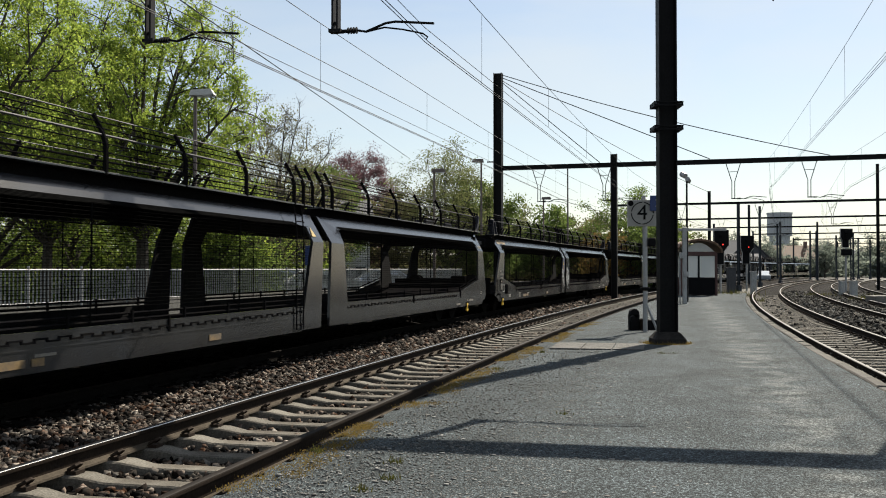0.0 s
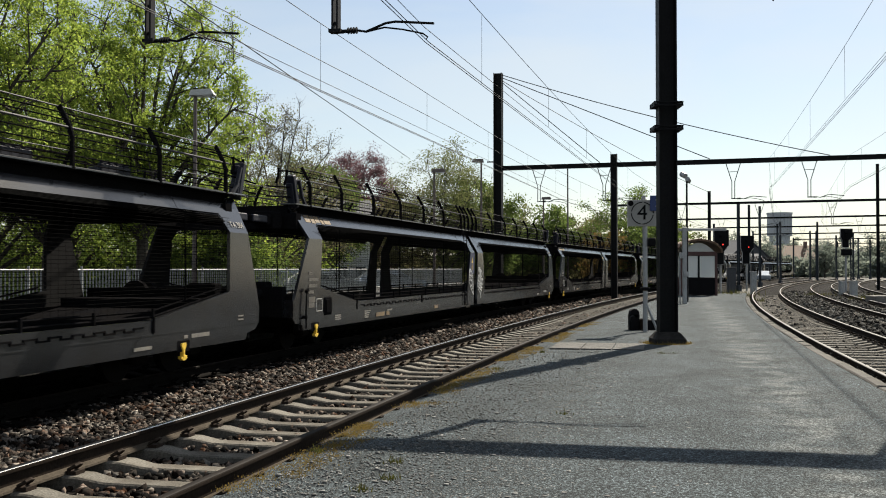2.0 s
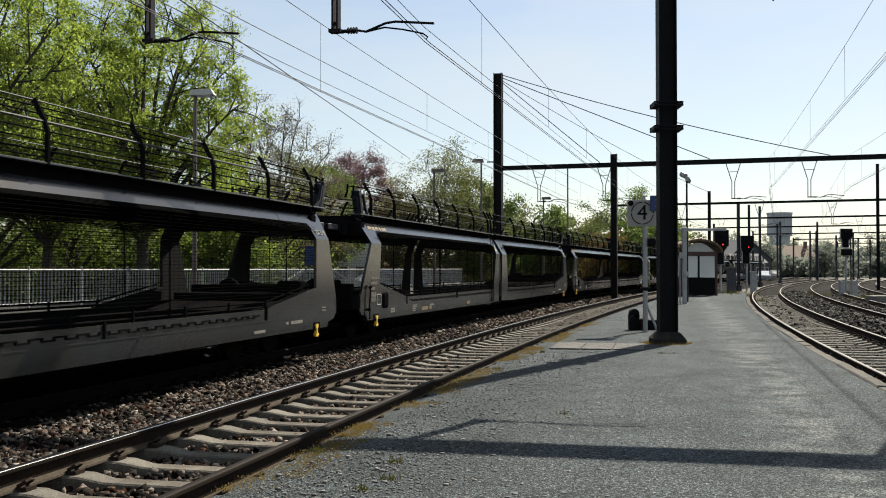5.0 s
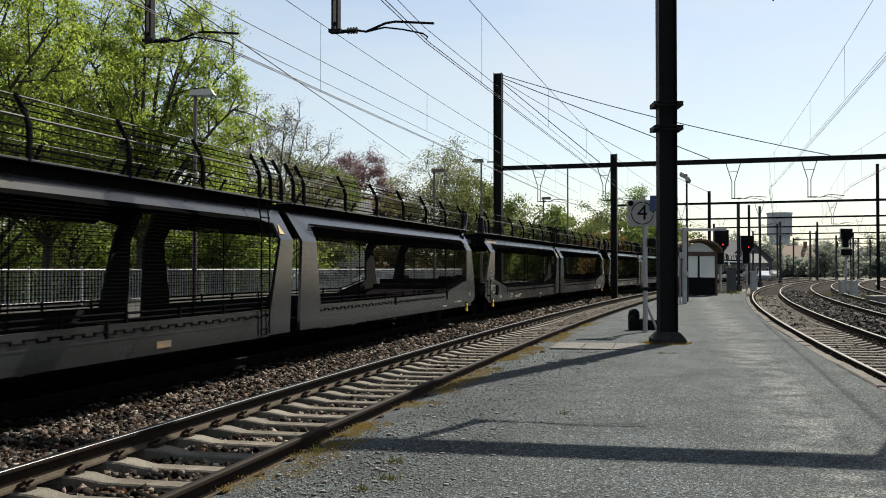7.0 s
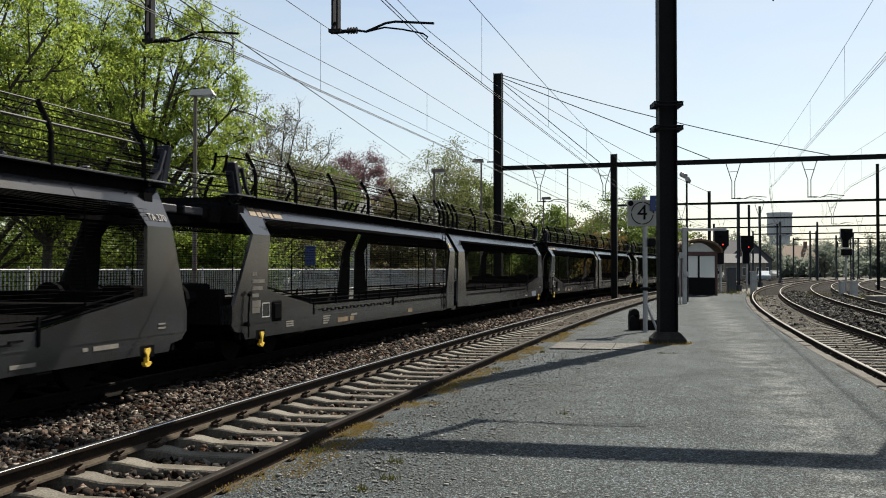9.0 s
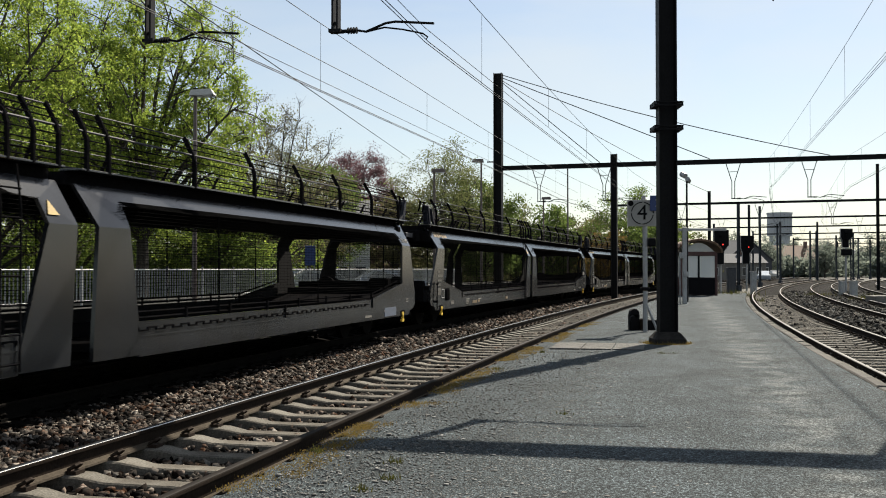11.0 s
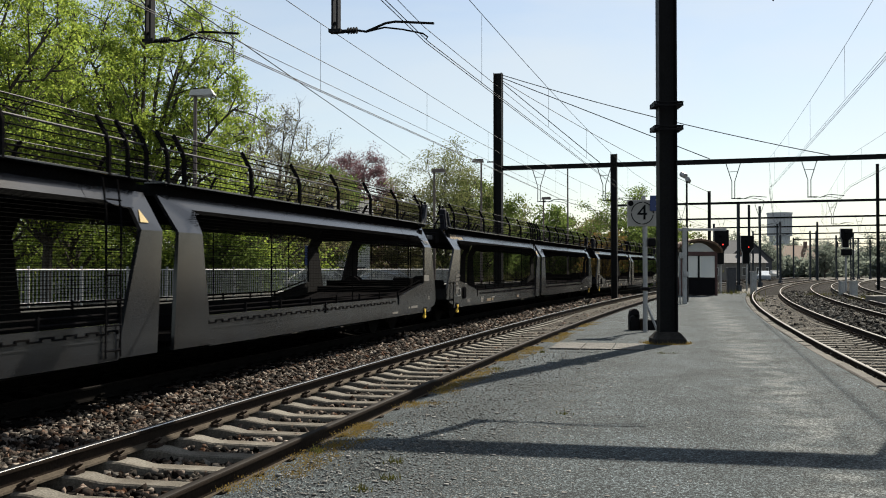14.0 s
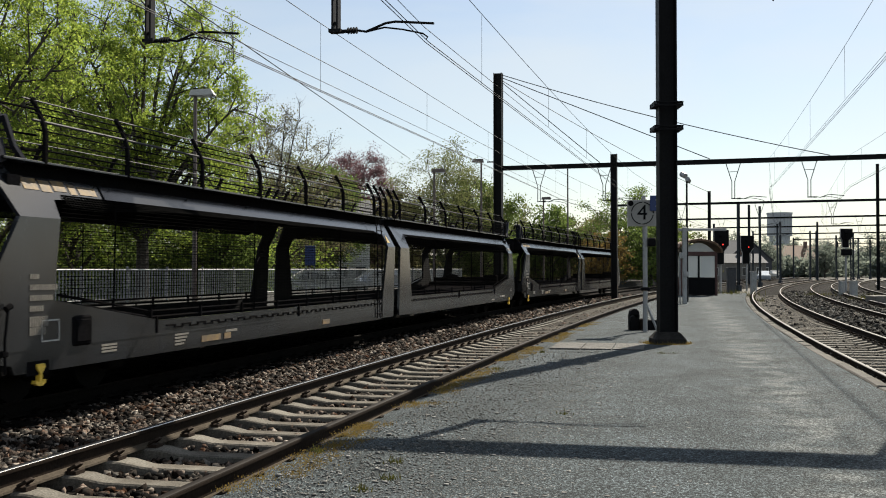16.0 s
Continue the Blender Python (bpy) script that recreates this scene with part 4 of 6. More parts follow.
def platform_sign():
    t = thing("platform_sign", "square white platform sign with a ringed number on a grey post", "sign", at=Matrix.Translation((4.74, 23.9, -0.08)))
    part("post", Shape().tube([(0, 0, 0), (0, 0, 2.55)], 0.055, 10), M_GALV, t)
    s = Shape().box(-0.10, 0.10, -0.07, 0.07, 0.98, 1.06, bevel=0.01)
    part("collar", s, M_BLACK, t)
    part("brace", Shape().tube([(0.03, 0, 0.65), (0.3, 0.0, 0.0)], 0.03, 6), M_GALV, t)
    plate = part("plate", Shape().box(-0.43, 0.27, -0.10, -0.07, 2.48, 3.10, bevel=0.008), M_PLATE, t)
    ring = Shape()
    for i in range(40):
        if i % 10 == 9:
            continue
        a0, a1 = 2 * math.pi * i / 40, 2 * math.pi * (i + 1) / 40
        v = []
        for y in (-0.112, -0.10):
            for a, r in ((a0, 0.245), (a1, 0.245), (a1, 0.265), (a0, 0.265)):
                v.append((-0.08 + r * math.cos(a), y, 2.79 + r * math.sin(a)))
        ring.add(v, [(0, 1, 2, 3), (7, 6, 5, 4), (0, 4, 5, 1), (2, 6, 7, 3)])
    part("ring", ring, M_BLACK, plate)
    part("number", text_mesh("number", "4", 0.5, M_BLACK), None, plate).matrix_basis = pose(-0.08, -0.108, 2.79, 90, 0, 0)
    dot = Shape().tube([(-0.35, -0.112, 3.02), (-0.35, -0.10, 3.02)], 0.065, 16)
    part("black_disc", dot, M_BLACK, plate)
    blue = part("blue_plate", Shape().box(0.09, 0.40, -0.16, -0.13, 2.84, 3.20, bevel=0.006), M_BLUE, t, "blue number plate")
    part("number", text_mesh("number", "2", 0.26, M_WHITE), None, blue).matrix_basis = pose(0.27, -0.166, 3.02, 90, 0, 0)
    part("lamp_box", Shape().box(0.07, 0.24, -0.1, 0.1, 2.02, 2.22, bevel=0.02), M_BLACK, t)
    part("finial", Shape().tube([(-0.03, 0, 3.10), (-0.03, 0, 3.2)], 0.05, 8), M_GALV, t)
    return t


def dwarf_signal():
    t = thing("ground_signal", "low black ground signal on a dark timber beam", "signal", at=Matrix.Translation((4.62, 24.6, -0.08)))
    part("beam", Shape().box(0.05, 0.75, -0.09, 0.09, 0.0, 0.26, bevel=0.02), M_BLACK, t)
    s = Shape().box(-0.14, 0.10, -0.14, 0.12, 0.0, 0.42, bevel=0.03)
    s.tube([(-0.02, -0.14, 0.42), (-0.02, 0.1, 0.42)], 0.11, 12)
    part("housing", s, M_BLACK, t)
    part("lens_hood", Shape().tube([(-0.08, -0.16, 0.30), (-0.08, -0.30, 0.29)], 0.075, 12), M_BLACK, t)
    part("bracket", Shape().box(0.10, 0.26, -0.2, -0.1, 0.0, 0.30, bevel=0.02), M_RUST, t)
    return t


def shelter():
    t = thing("platform_shelter", "small dark red shelter with dusty panes and a curved tiled roof", "shelter", at=Matrix.Translation((12.95, 55.6, -0.06)) @ Matrix.Rotation(-0.05, 4, "Z"))
    W, D = 2.0, 3.2
    for x in (0.0, W - 0.12):
        for y in (0.0, D):
            part("post", Shape().box(x, x + 0.12, y, y + 0.12, 0, 2.38, bevel=0.01), M_RED, t)
    part("post", Shape().box(W / 2 - 0.05, W / 2 + 0.05, 0.02, 0.1, 0, 2.2, bevel=0.008), M_BLACK, t)
    for y in (0.0, D):
        part("head_beam", Shape().box(0.12, W - 0.12, y, y + 0.12, 2.18, 2.40, bevel=0.01), M_RED, t)
        pane = part("pane", Shape().box(0.13, W - 0.13, y + 0.055, y + 0.065, 1.0, 2.17), M_GLASS, t, "dusty glass pane")
        part("lower_panel", Shape().box(0.13, W - 0.13, y + 0.03, y + 0.09, 0.04, 0.97, bevel=0.008), M_BLACK, t)
        # pale gable under the arched roof
        pts = [(0.15 + (W - 0.3) * i / 12, 2.41 + 0.48 * math.sin(math.pi * i / 12)) for i in range(13)]
        part("gable", Shape().plate(pts, lambda z: y + 0.02, 0.05), M_SIGN, t)
    for x in (0.02, W - 0.06):
        part("side_pane", Shape().box(x + 0.015, x + 0.025, 0.13, D - 0.01, 1.0, 2.2), M_GLASS, t)
        part("side_panel", Shape().box(x, x + 0.04, 0.13, D - 0.01, 0.04, 0.97), M_RED, t)
        part("side_rail", Shape().box(x - 0.02, x + 0.07, 0.12, D, 2.2, 2.38), M_RED, t)
    roof = Shape()
    v, f, n = [], [], 16
    for y in (-0.25, D + 0.35):
        for r in (0.0, 0.09):
            for i in range(n + 1):
                a = math.pi * i / n
                v.append((W / 2 - (W / 2 + 0.17 + r * 0.5) * math.cos(a), y, 2.36 + (0.62 + r) * math.sin(a)))
    k = n + 1
    for i in range(n):
        f += [(i, i + 1, 2 * k + i + 1, 2 * k + i), (k + i, 3 * k + i, 3 * k + i + 1, k + i + 1), (i, k + i, k + i + 1, i + 1), (2 * k + i, 2 * k + i + 1, 3 * k + i + 1, 3 * k + i)]
    f += [(0, 2 * k, 3 * k, k), (n, k + n, 3 * k + n, 2 * k + n)]
    roof.add(v, f)
    roof_ob = part("roof", roof, M_TILE, t, "brown tiled arched roof")
    tile = Shape().box(-0.1, 0.1, -0.13, 0.13, 0, 0.03, bevel=0.008).mesh("roof_tile", M_TILE)
    for j in range(4):
        for i in range(14):
            a = math.pi * (i + 0.5) / 14
            ob = part("roof_tile", tile, None, roof_ob)
            ob.matrix_basis = Matrix.Translation((W / 2 - (W / 2 + 0.22) * math.cos(a), -0.14 + j * 0.27, 2.36 + 0.715 * math.sin(a))) @ Matrix.Rotation(-(math.pi / 2 - a), 4, "Y") @ Matrix.Rotation(0.1, 4, "X")
    return t


def street_lamp(x, y, z0, h, label, flat=True, turn=0.0, dark=False):
    t = thing("platform_lamp", label, "lamp", "platform lamps", at=Matrix.Translation((x, y, z0)) @ Matrix.Rotation(turn, 4, "Z"))
    part("pole", Shape().tube([(0, 0, 0), (0, 0, h)], 0.06, 8, 0.04), M_MAST if not flat else M_MASTGREY, t)
    if flat:
        s = Shape()
        s.add([(-0.12, -0.13, h), (0.44, -0.15, h + 0.02), (0.44, 0.15, h + 0.02), (-0.12, 0.13, h), (-0.08, -0.10, h + 0.13), (0.36, -0.12, h + 0.15), (0.36, 0.12, h + 0.15), (-0.08, 0.10, h + 0.15)],
              [(3, 2, 1, 0), (4, 5, 6, 7), (0, 1, 5, 4), (1, 2, 6, 5), (2, 3, 7, 6), (3, 0, 4, 7)])
        part("lamp_head", s, M_MASTGREY if dark else M_LAMPHEAD, t, "flat dark lamp head" if dark else "flat pale lamp head")
        part("diffuser", Shape().box(0.05, 0.40, -0.10, 0.10, h - 0.02, h + 0.012), M_GLASS, t)
    else:
        s = Shape().tube([(0, 0, h), (-0.12, 0, h + 0.14)], 0.05, 8)
        s.tube([(-0.08, -0.12, h + 0.10), (-0.2, 0.12, h + 0.22)], 0.12, 10)
        s.tube([(0.0, -0.12, h - 0.02), (0.12, 0.10, h - 0.1)], 0.11, 10)
        part("lamp_head", s, M_GALV, t)
    return t


def signal(x, y, z_top, w, h, label, red=None, z0=-0.3, post=True, lower=0.0):
    t = thing("rail_signal", label, "signal", "rail signals", at=Matrix.Translation((x, y, z0)))
    top = z_top - z0
    part("post", Shape().tube([(0, 0.12, 0), (0, 0.12, top - 0.1)], 0.07, 8), M_GALV, t)
    b = w / 2
    s = Shape()
    poly = [(-b, top), (b, top), (b, top - 0.45 * h), (b * 0.4, top - 0.62 * h), (b * 0.4, top - h), (-b * 0.75, top - h), (-b * 0.75, top - 0.62 * h), (-b, top - 0.45 * h)]
    s.plate(poly, lambda z: -0.02, 0.05)
    plate = part("backing_plate", s, M_BLACK, t)
    s = Shape()
    s.tube([(px * 0.93, -0.03, top - (top - pz) * 0.98 - 0.02) for px, pz in poly[2:] + poly[:1]], 0.020, 4)
    part("white_rim", s, M_SIGN, plate, "thin white rim")
    for k in range(3):
        zz = top - 0.16 * h - k * 0.2 * h
        part("lens_hood", Shape().tube([(0, -0.02, zz), (0, -0.22, zz - 0.01)], 0.09, 10), M_BLACK, plate)
    if red:
        zz = top - red * h
        part("red_light", Shape().tube([(0.06, -0.23, zz), (0.06, -0.24, zz)], 0.038, 12), M_REDLIGHT, plate, "lit red lamp")
    if lower:
        part("lower_box", Shape().box(-b * 0.8, b * 0.8, -0.12, 0.1, top - h - 0.1 - lower, top - h - 0.1, bevel=0.02), M_BLACK, t)
    return t


def cabinet(x, y, w, d, h, label, m, z0=-0.55):
    t = thing("trackside_cabinet", label, "cabinet", "trackside cabinets", at=Matrix.Translation((x, y, z0)))
    part("body", Shape().box(-w / 2, w / 2, -d / 2, d / 2, 0, h - z0 - 0.06, bevel=0.015), m, t)
    part("lid", Shape().box(-w / 2 - 0.03, w / 2 + 0.03, -d / 2 - 0.03, d / 2 + 0.03, h - z0 - 0.06, h - z0, bevel=0.012), m, t)
    return t


M_MASTGREY = mat("dull_brown_pole", (0.11, 0.085, 0.075), 0.6, other=(0.08, 0.065, 0.06), grain=30)
M_LAMPHEAD = mat("pale_lamp_shell", (0.45, 0.45, 0.42), 0.5, other=(0.32, 0.32, 0.3), grain=30, fine=0.1)
M_GREYBOX = mat("grey_cabinet_paint", (0.30, 0.31, 0.31), 0.6, other=(0.22, 0.225, 0.22), scale=3, grain=30)
platform_sign()
dwarf_signal()
shelter()
# white bracket mast with its long arm
t_ = thing("bracket_post", "white-grey post with a long level arm and small fittings", "post", at=Matrix.Translation((10.1, 42.6, -0.06)))
part("post", Shape().box(-0.085, 0.085, -0.085, 0.085, 0, 3.2, bevel=0.01), M_GALV, t_)
part("arm", Shape().box(-0.25, 1.75, -0.05, 0.05, 3.06, 3.16, bevel=0.008), M_GALV, t_)
part("fitting", Shape().box(-0.22, -0.08, -0.12, 0.05, 1.9, 2.15, bevel=0.02), M_GREYBOX, t_)
part("fitting", Shape().tube([(0.05, -0.15, 1.25), (0.05, 0.1, 1.25)], 0.11, 10), M_GALV, t_)
part("conduit", Shape().tube([(-0.2, -0.02, 0), (-0.2, -0.02, 1.9)], 0.025, 6), M_GALV, t_)
street_lamp(10.9, 45.5, -0.06, 5.5, "thin platform lamp with a twin head", flat=False)
# pale slab in the surface
t_ = thing("cover_slab", "pale concrete cover slab set in the platform", "slab", kind="structure", at=Matrix.Translation((2.95, 19.3, -0.065)) @ Matrix.Rotation(-0.22, 4, "Z"))
for ix in range(3):
    part("slab", Shape().box(-0.85 + ix * 0.57, -0.30 + ix * 0.57, -0.75, 0.75, -0.03, 0.022, bevel=0.006), M_PATCH, t_)


def at_px(px, dist, z=None):
    """A place straight ahead at that distance, by its bearing from the eye."""
    return (px - 784) / 1803 * dist, dist


signal(*at_px(1276, 62), 3.78, 0.95, 2.15, "black signal with a lit red lamp beside the platform end", red=0.42)
signal(*at_px(1322, 78), 3.95, 1.05, 2.2, "black signal with a small red light farther off", red=0.40)
signal(*at_px(1498, 72), 4.25, 0.9, 1.35, "black signal on a grey post by the outer track", lower=0.45)
cabinet(*at_px(1333, 66), 0.35, 0.3, 1.25, "slim pale cabinet beside the track", M_GREYBOX)
cabinet(*at_px(1294, 64), 0.5, 0.4, 1.5, "narrow dark green cabinet beside the track", M_SLATE)
cabinet(*at_px(1510, 56), 0.32, 0.35, 0.75, "light grey cabinet beside the outer track", M_GREYBOX)
cabinet(*at_px(1489, 60), 0.26, 0.3, 0.7, "light grey cabinet at the signal foot", M_GREYBOX)
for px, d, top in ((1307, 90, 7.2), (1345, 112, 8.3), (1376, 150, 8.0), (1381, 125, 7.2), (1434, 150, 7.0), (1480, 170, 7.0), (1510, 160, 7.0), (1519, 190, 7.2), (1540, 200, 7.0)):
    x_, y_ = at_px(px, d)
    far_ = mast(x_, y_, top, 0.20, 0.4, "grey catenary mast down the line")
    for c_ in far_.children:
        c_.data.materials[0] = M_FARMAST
# low concrete wall at the outer platform
s_ = Shape()
x_, y_ = at_px(1560, 46)
t_ = tagged(part("retaining_wall", Shape().box(x_ - 0.5, x_ + 9, y_ - 0.5, y_ + 0.6, -0.62, 0.2, bevel=0.03), M_CONCRETE), "low dark concrete end of another platform", "wall", kind="structure")


# ---- beyond the freight track ----
FAR_Z = 0.36
s_ = Shape()
s_.add(*sweep(on_a, steps(-10, 120, 4), [(-16.0, -0.7), (-16.0, FAR_Z), (-5.6, FAR_Z), (-5.6, -0.7)]))
tagged(part("far_platform", s_, M_DARKPAVE), "grey asphalt platform beyond the freight track", "platform", kind="structure")


def railing(s1, s2, o):
    t = thing("railing", "pale grey metal railing with upright bars", "railing")
    for z in (0.12, 1.02):
        pts = [(*on_a(s, o)[:2], FAR_Z + z) for s in steps(s1, s2, 4)]
        part("rail_bar", Shape().tube(pts, 0.025, 5), M_RAILGREY, t)
    bars = Shape()
    for s in steps(s1, s2, 0.155):
        x, y, _ = on_a(s, o)
        bars.tube([(x, y, FAR_Z + 0.12), (x, y, FAR_Z + 1.02)], 0.020, 4, closed=False)
    tagged(part("bar_infill", bars, M_RAILGREY, t), kind="stuff")
    for s in steps(s1, s2, 2.3):
        x, y, _ = on_a(s, o)
        part("railing_post", Shape().tube([(x, y, FAR_Z - 0.02), (x, y, FAR_Z + 1.12)], 0.035, 6), M_RAILGREY, t)
    return t


M_RAILGREY = mat("pale_railing_paint", (0.27, 0.277, 0.27), 0.6, other=(0.18, 0.18, 0.173), scale=3, grain=30)
railing(12, 62, -13.2)
x_, y_, _ = on_a(18.2, -6.75)
street_lamp(x_, y_, FAR_Z, 4.85, "platform lamp with a flat head on a brown pole")
x_, y_, _ = on_a(35.5, -6.3)
street_lamp(x_, y_, FAR_Z, 4.75, "platform lamp with a flat dark head", dark=True)
x_, y_, _ = on_a(43.0, -6.4)
street_lamp(x_, y_, FAR_Z, 5.9, "tall platform lamp with a flat dark head", turn=3.1, dark=True)
x_, y_ = at_px(1005, 60)
street_lamp(x_, y_, FAR_Z, 7.0, "tall lamp with a small head", turn=3.1)
x_, y_ = at_px(962, 58)
street_lamp(x_, y_, FAR_Z, 5.0, "platform lamp with a flat dark head", dark=True)
# blue notice board
x_, y_ = at_px(549, 37)
t_ = thing("notice_board", "tall blue notice board on the far platform", "sign", at=Matrix.Translation((x_, y_, FAR_Z)) @ Matrix.Rotation(0.2, 4, "Z"))
part("board", Shape().box(-0.19, 0.19, -0.04, 0.04, 1.17, 1.89, bevel=0.01), M_BLUE, t_)
for dx in (-0.15, 0.15):
    part("leg", Shape().tube([(dx, 0, 0), (dx, 0, 1.18)], 0.03, 6), M_GALV, t_)


# ---- trees ----
def tree(x, y, h, spread, leaves, leaf_size, material, label, seed, z0=-0.5, trunk=0.2, low=0.25, leaders=9, sides=6, sprays=5, clump=0.05):
    """A trunk that forks into rising leaders; side limbs, sprays of twigs, and leaves in small clumps on them."""
    rng = np.random.default_rng(seed)
    t = thing("tree", label, "tree", "trees", at=Matrix.Translation((x, y, z0)))
    wood = Shape()
    lean = rng.uniform(-0.04, 0.04, 2)
    top = h * 0.62

    def spine(z):
        return Vector((lean[0] * z + 0.10 * math.sin(z * 0.7 + seed), lean[1] * z + 0.08 * math.cos(z * 0.6 + seed), z))

    wood.tube([spine(z) for z in np.linspace(0, top, 7)], trunk, 8, trunk * 0.3)
    base = spine(h * (0.42 + low * 0.5))
    up = h - base.z
    clumps = []
    for i in range(leaders):
        # leader ends lie spread over a lopsided dome
        v = 0.99 - 1.5 * (i + 0.5) / leaders
        a = 2.39996 * i + rng.uniform(-0.3, 0.3)
        r = math.sqrt(max(0.0, 1 - v * v))
        k = rng.uniform(0.86, 1.0)
        end = base + Vector((math.cos(a) * r * spread * k, math.sin(a) * r * spread * k, v * up * k if v > 0 else v * (base.z - low * h * 0.6)))
        w = min(0.95, max(low, 0.62 * end.z / h * rng.uniform(0.65, 1.0)))
        p0 = spine(min(top, h * w * 0.8))
        reach = (end - p0).length
        rise = Vector((0, 0, 0.14 * reach))
        c1, c2 = p0.lerp(end, 0.3) + rise, p0.lerp(end, 0.7) + rise

        def along(u):
            q = 1 - u
            return p0 * q ** 3 + c1 * (3 * q * q * u) + c2 * (3 * q * u * u) + end * u ** 3

        wood.tube([along(u) for u in np.linspace(0, 1, 7)], trunk * 0.42 * (1.15 - w * 0.5), 5, 0.014)
        for j in range(sides):
            u = 0.26 + 0.74 * (j + rng.uniform(0.1, 0.9)) / sides
            b0 = along(u)
            out = (b0 - base)
            d = Vector(rng.normal(0, 1, 3)).normalized() * 1.1 + out.normalized() * 0.6 + Vector((0, 0, 0.25))
            b1 = b0 + d.normalized() * spread * rng.uniform(0.18, 0.40)
            bm = b0.lerp(b1, 0.5) - Vector((0, 0, 0.04 * spread * rng.uniform(-1, 1)))
            wood.tube([b0, bm, b1], trunk * 0.13, 4, 0.010, closed=False)
            bare = rng.random() < 0.06
            for _ in range(sprays):
                q0 = bm.lerp(b1, rng.uniform(0.0, 1.0))
                e = (Vector(rng.normal(0, 1, 3)).normalized() + d.normalized() * 0.5) * spread * rng.uniform(0.06, 0.16)
                wood.tube([q0, q0 + e * 0.5 + Vector((0, 0, 0.03)), q0 + e], trunk * 0.045, 3, 0.004, closed=False)
                if not bare:
                    clumps += [q0 + e * rng.uniform(0.4, 0.8), q0 + e]
    part("trunk", wood, M_BARK, t)
    P = np.array(clumps)
    tilt = rng.normal(0, 1, (len(P), 3))
    weight = rng.uniform(0.2, 1.0, len(P))
    idx = rng.choice(len(P), leaves, p=weight / weight.sum())
    off = rng.normal(0, 1, (leaves, 3)) * np.array((1.0, 1.0, 0.55)) * clump * spread
    c = P[idx] + off
    u = rng.normal(0, 1, (leaves, 3))
    u /= np.linalg.norm(u, axis=1)[:, None]
    # leaves of one clump face much the same way
    w = np.cross(u, tilt[idx] + rng.normal(0, 0.7, (leaves, 3)))
    w /= np.linalg.norm(w, axis=1)[:, None]
    sz = leaf_size * rng.uniform(0.6, 1.3, (leaves, 1))
    V = np.stack([c - u * sz, c - w * sz * 0.55, c + u * sz, c + w * sz * 0.55], 1).reshape(-1, 3)
    Q = np.arange(leaves * 4).reshape(-1, 4)
    tagged(part("crown", fast_mesh("crown", V, Q, material), None, t), kind="stuff")
    return t


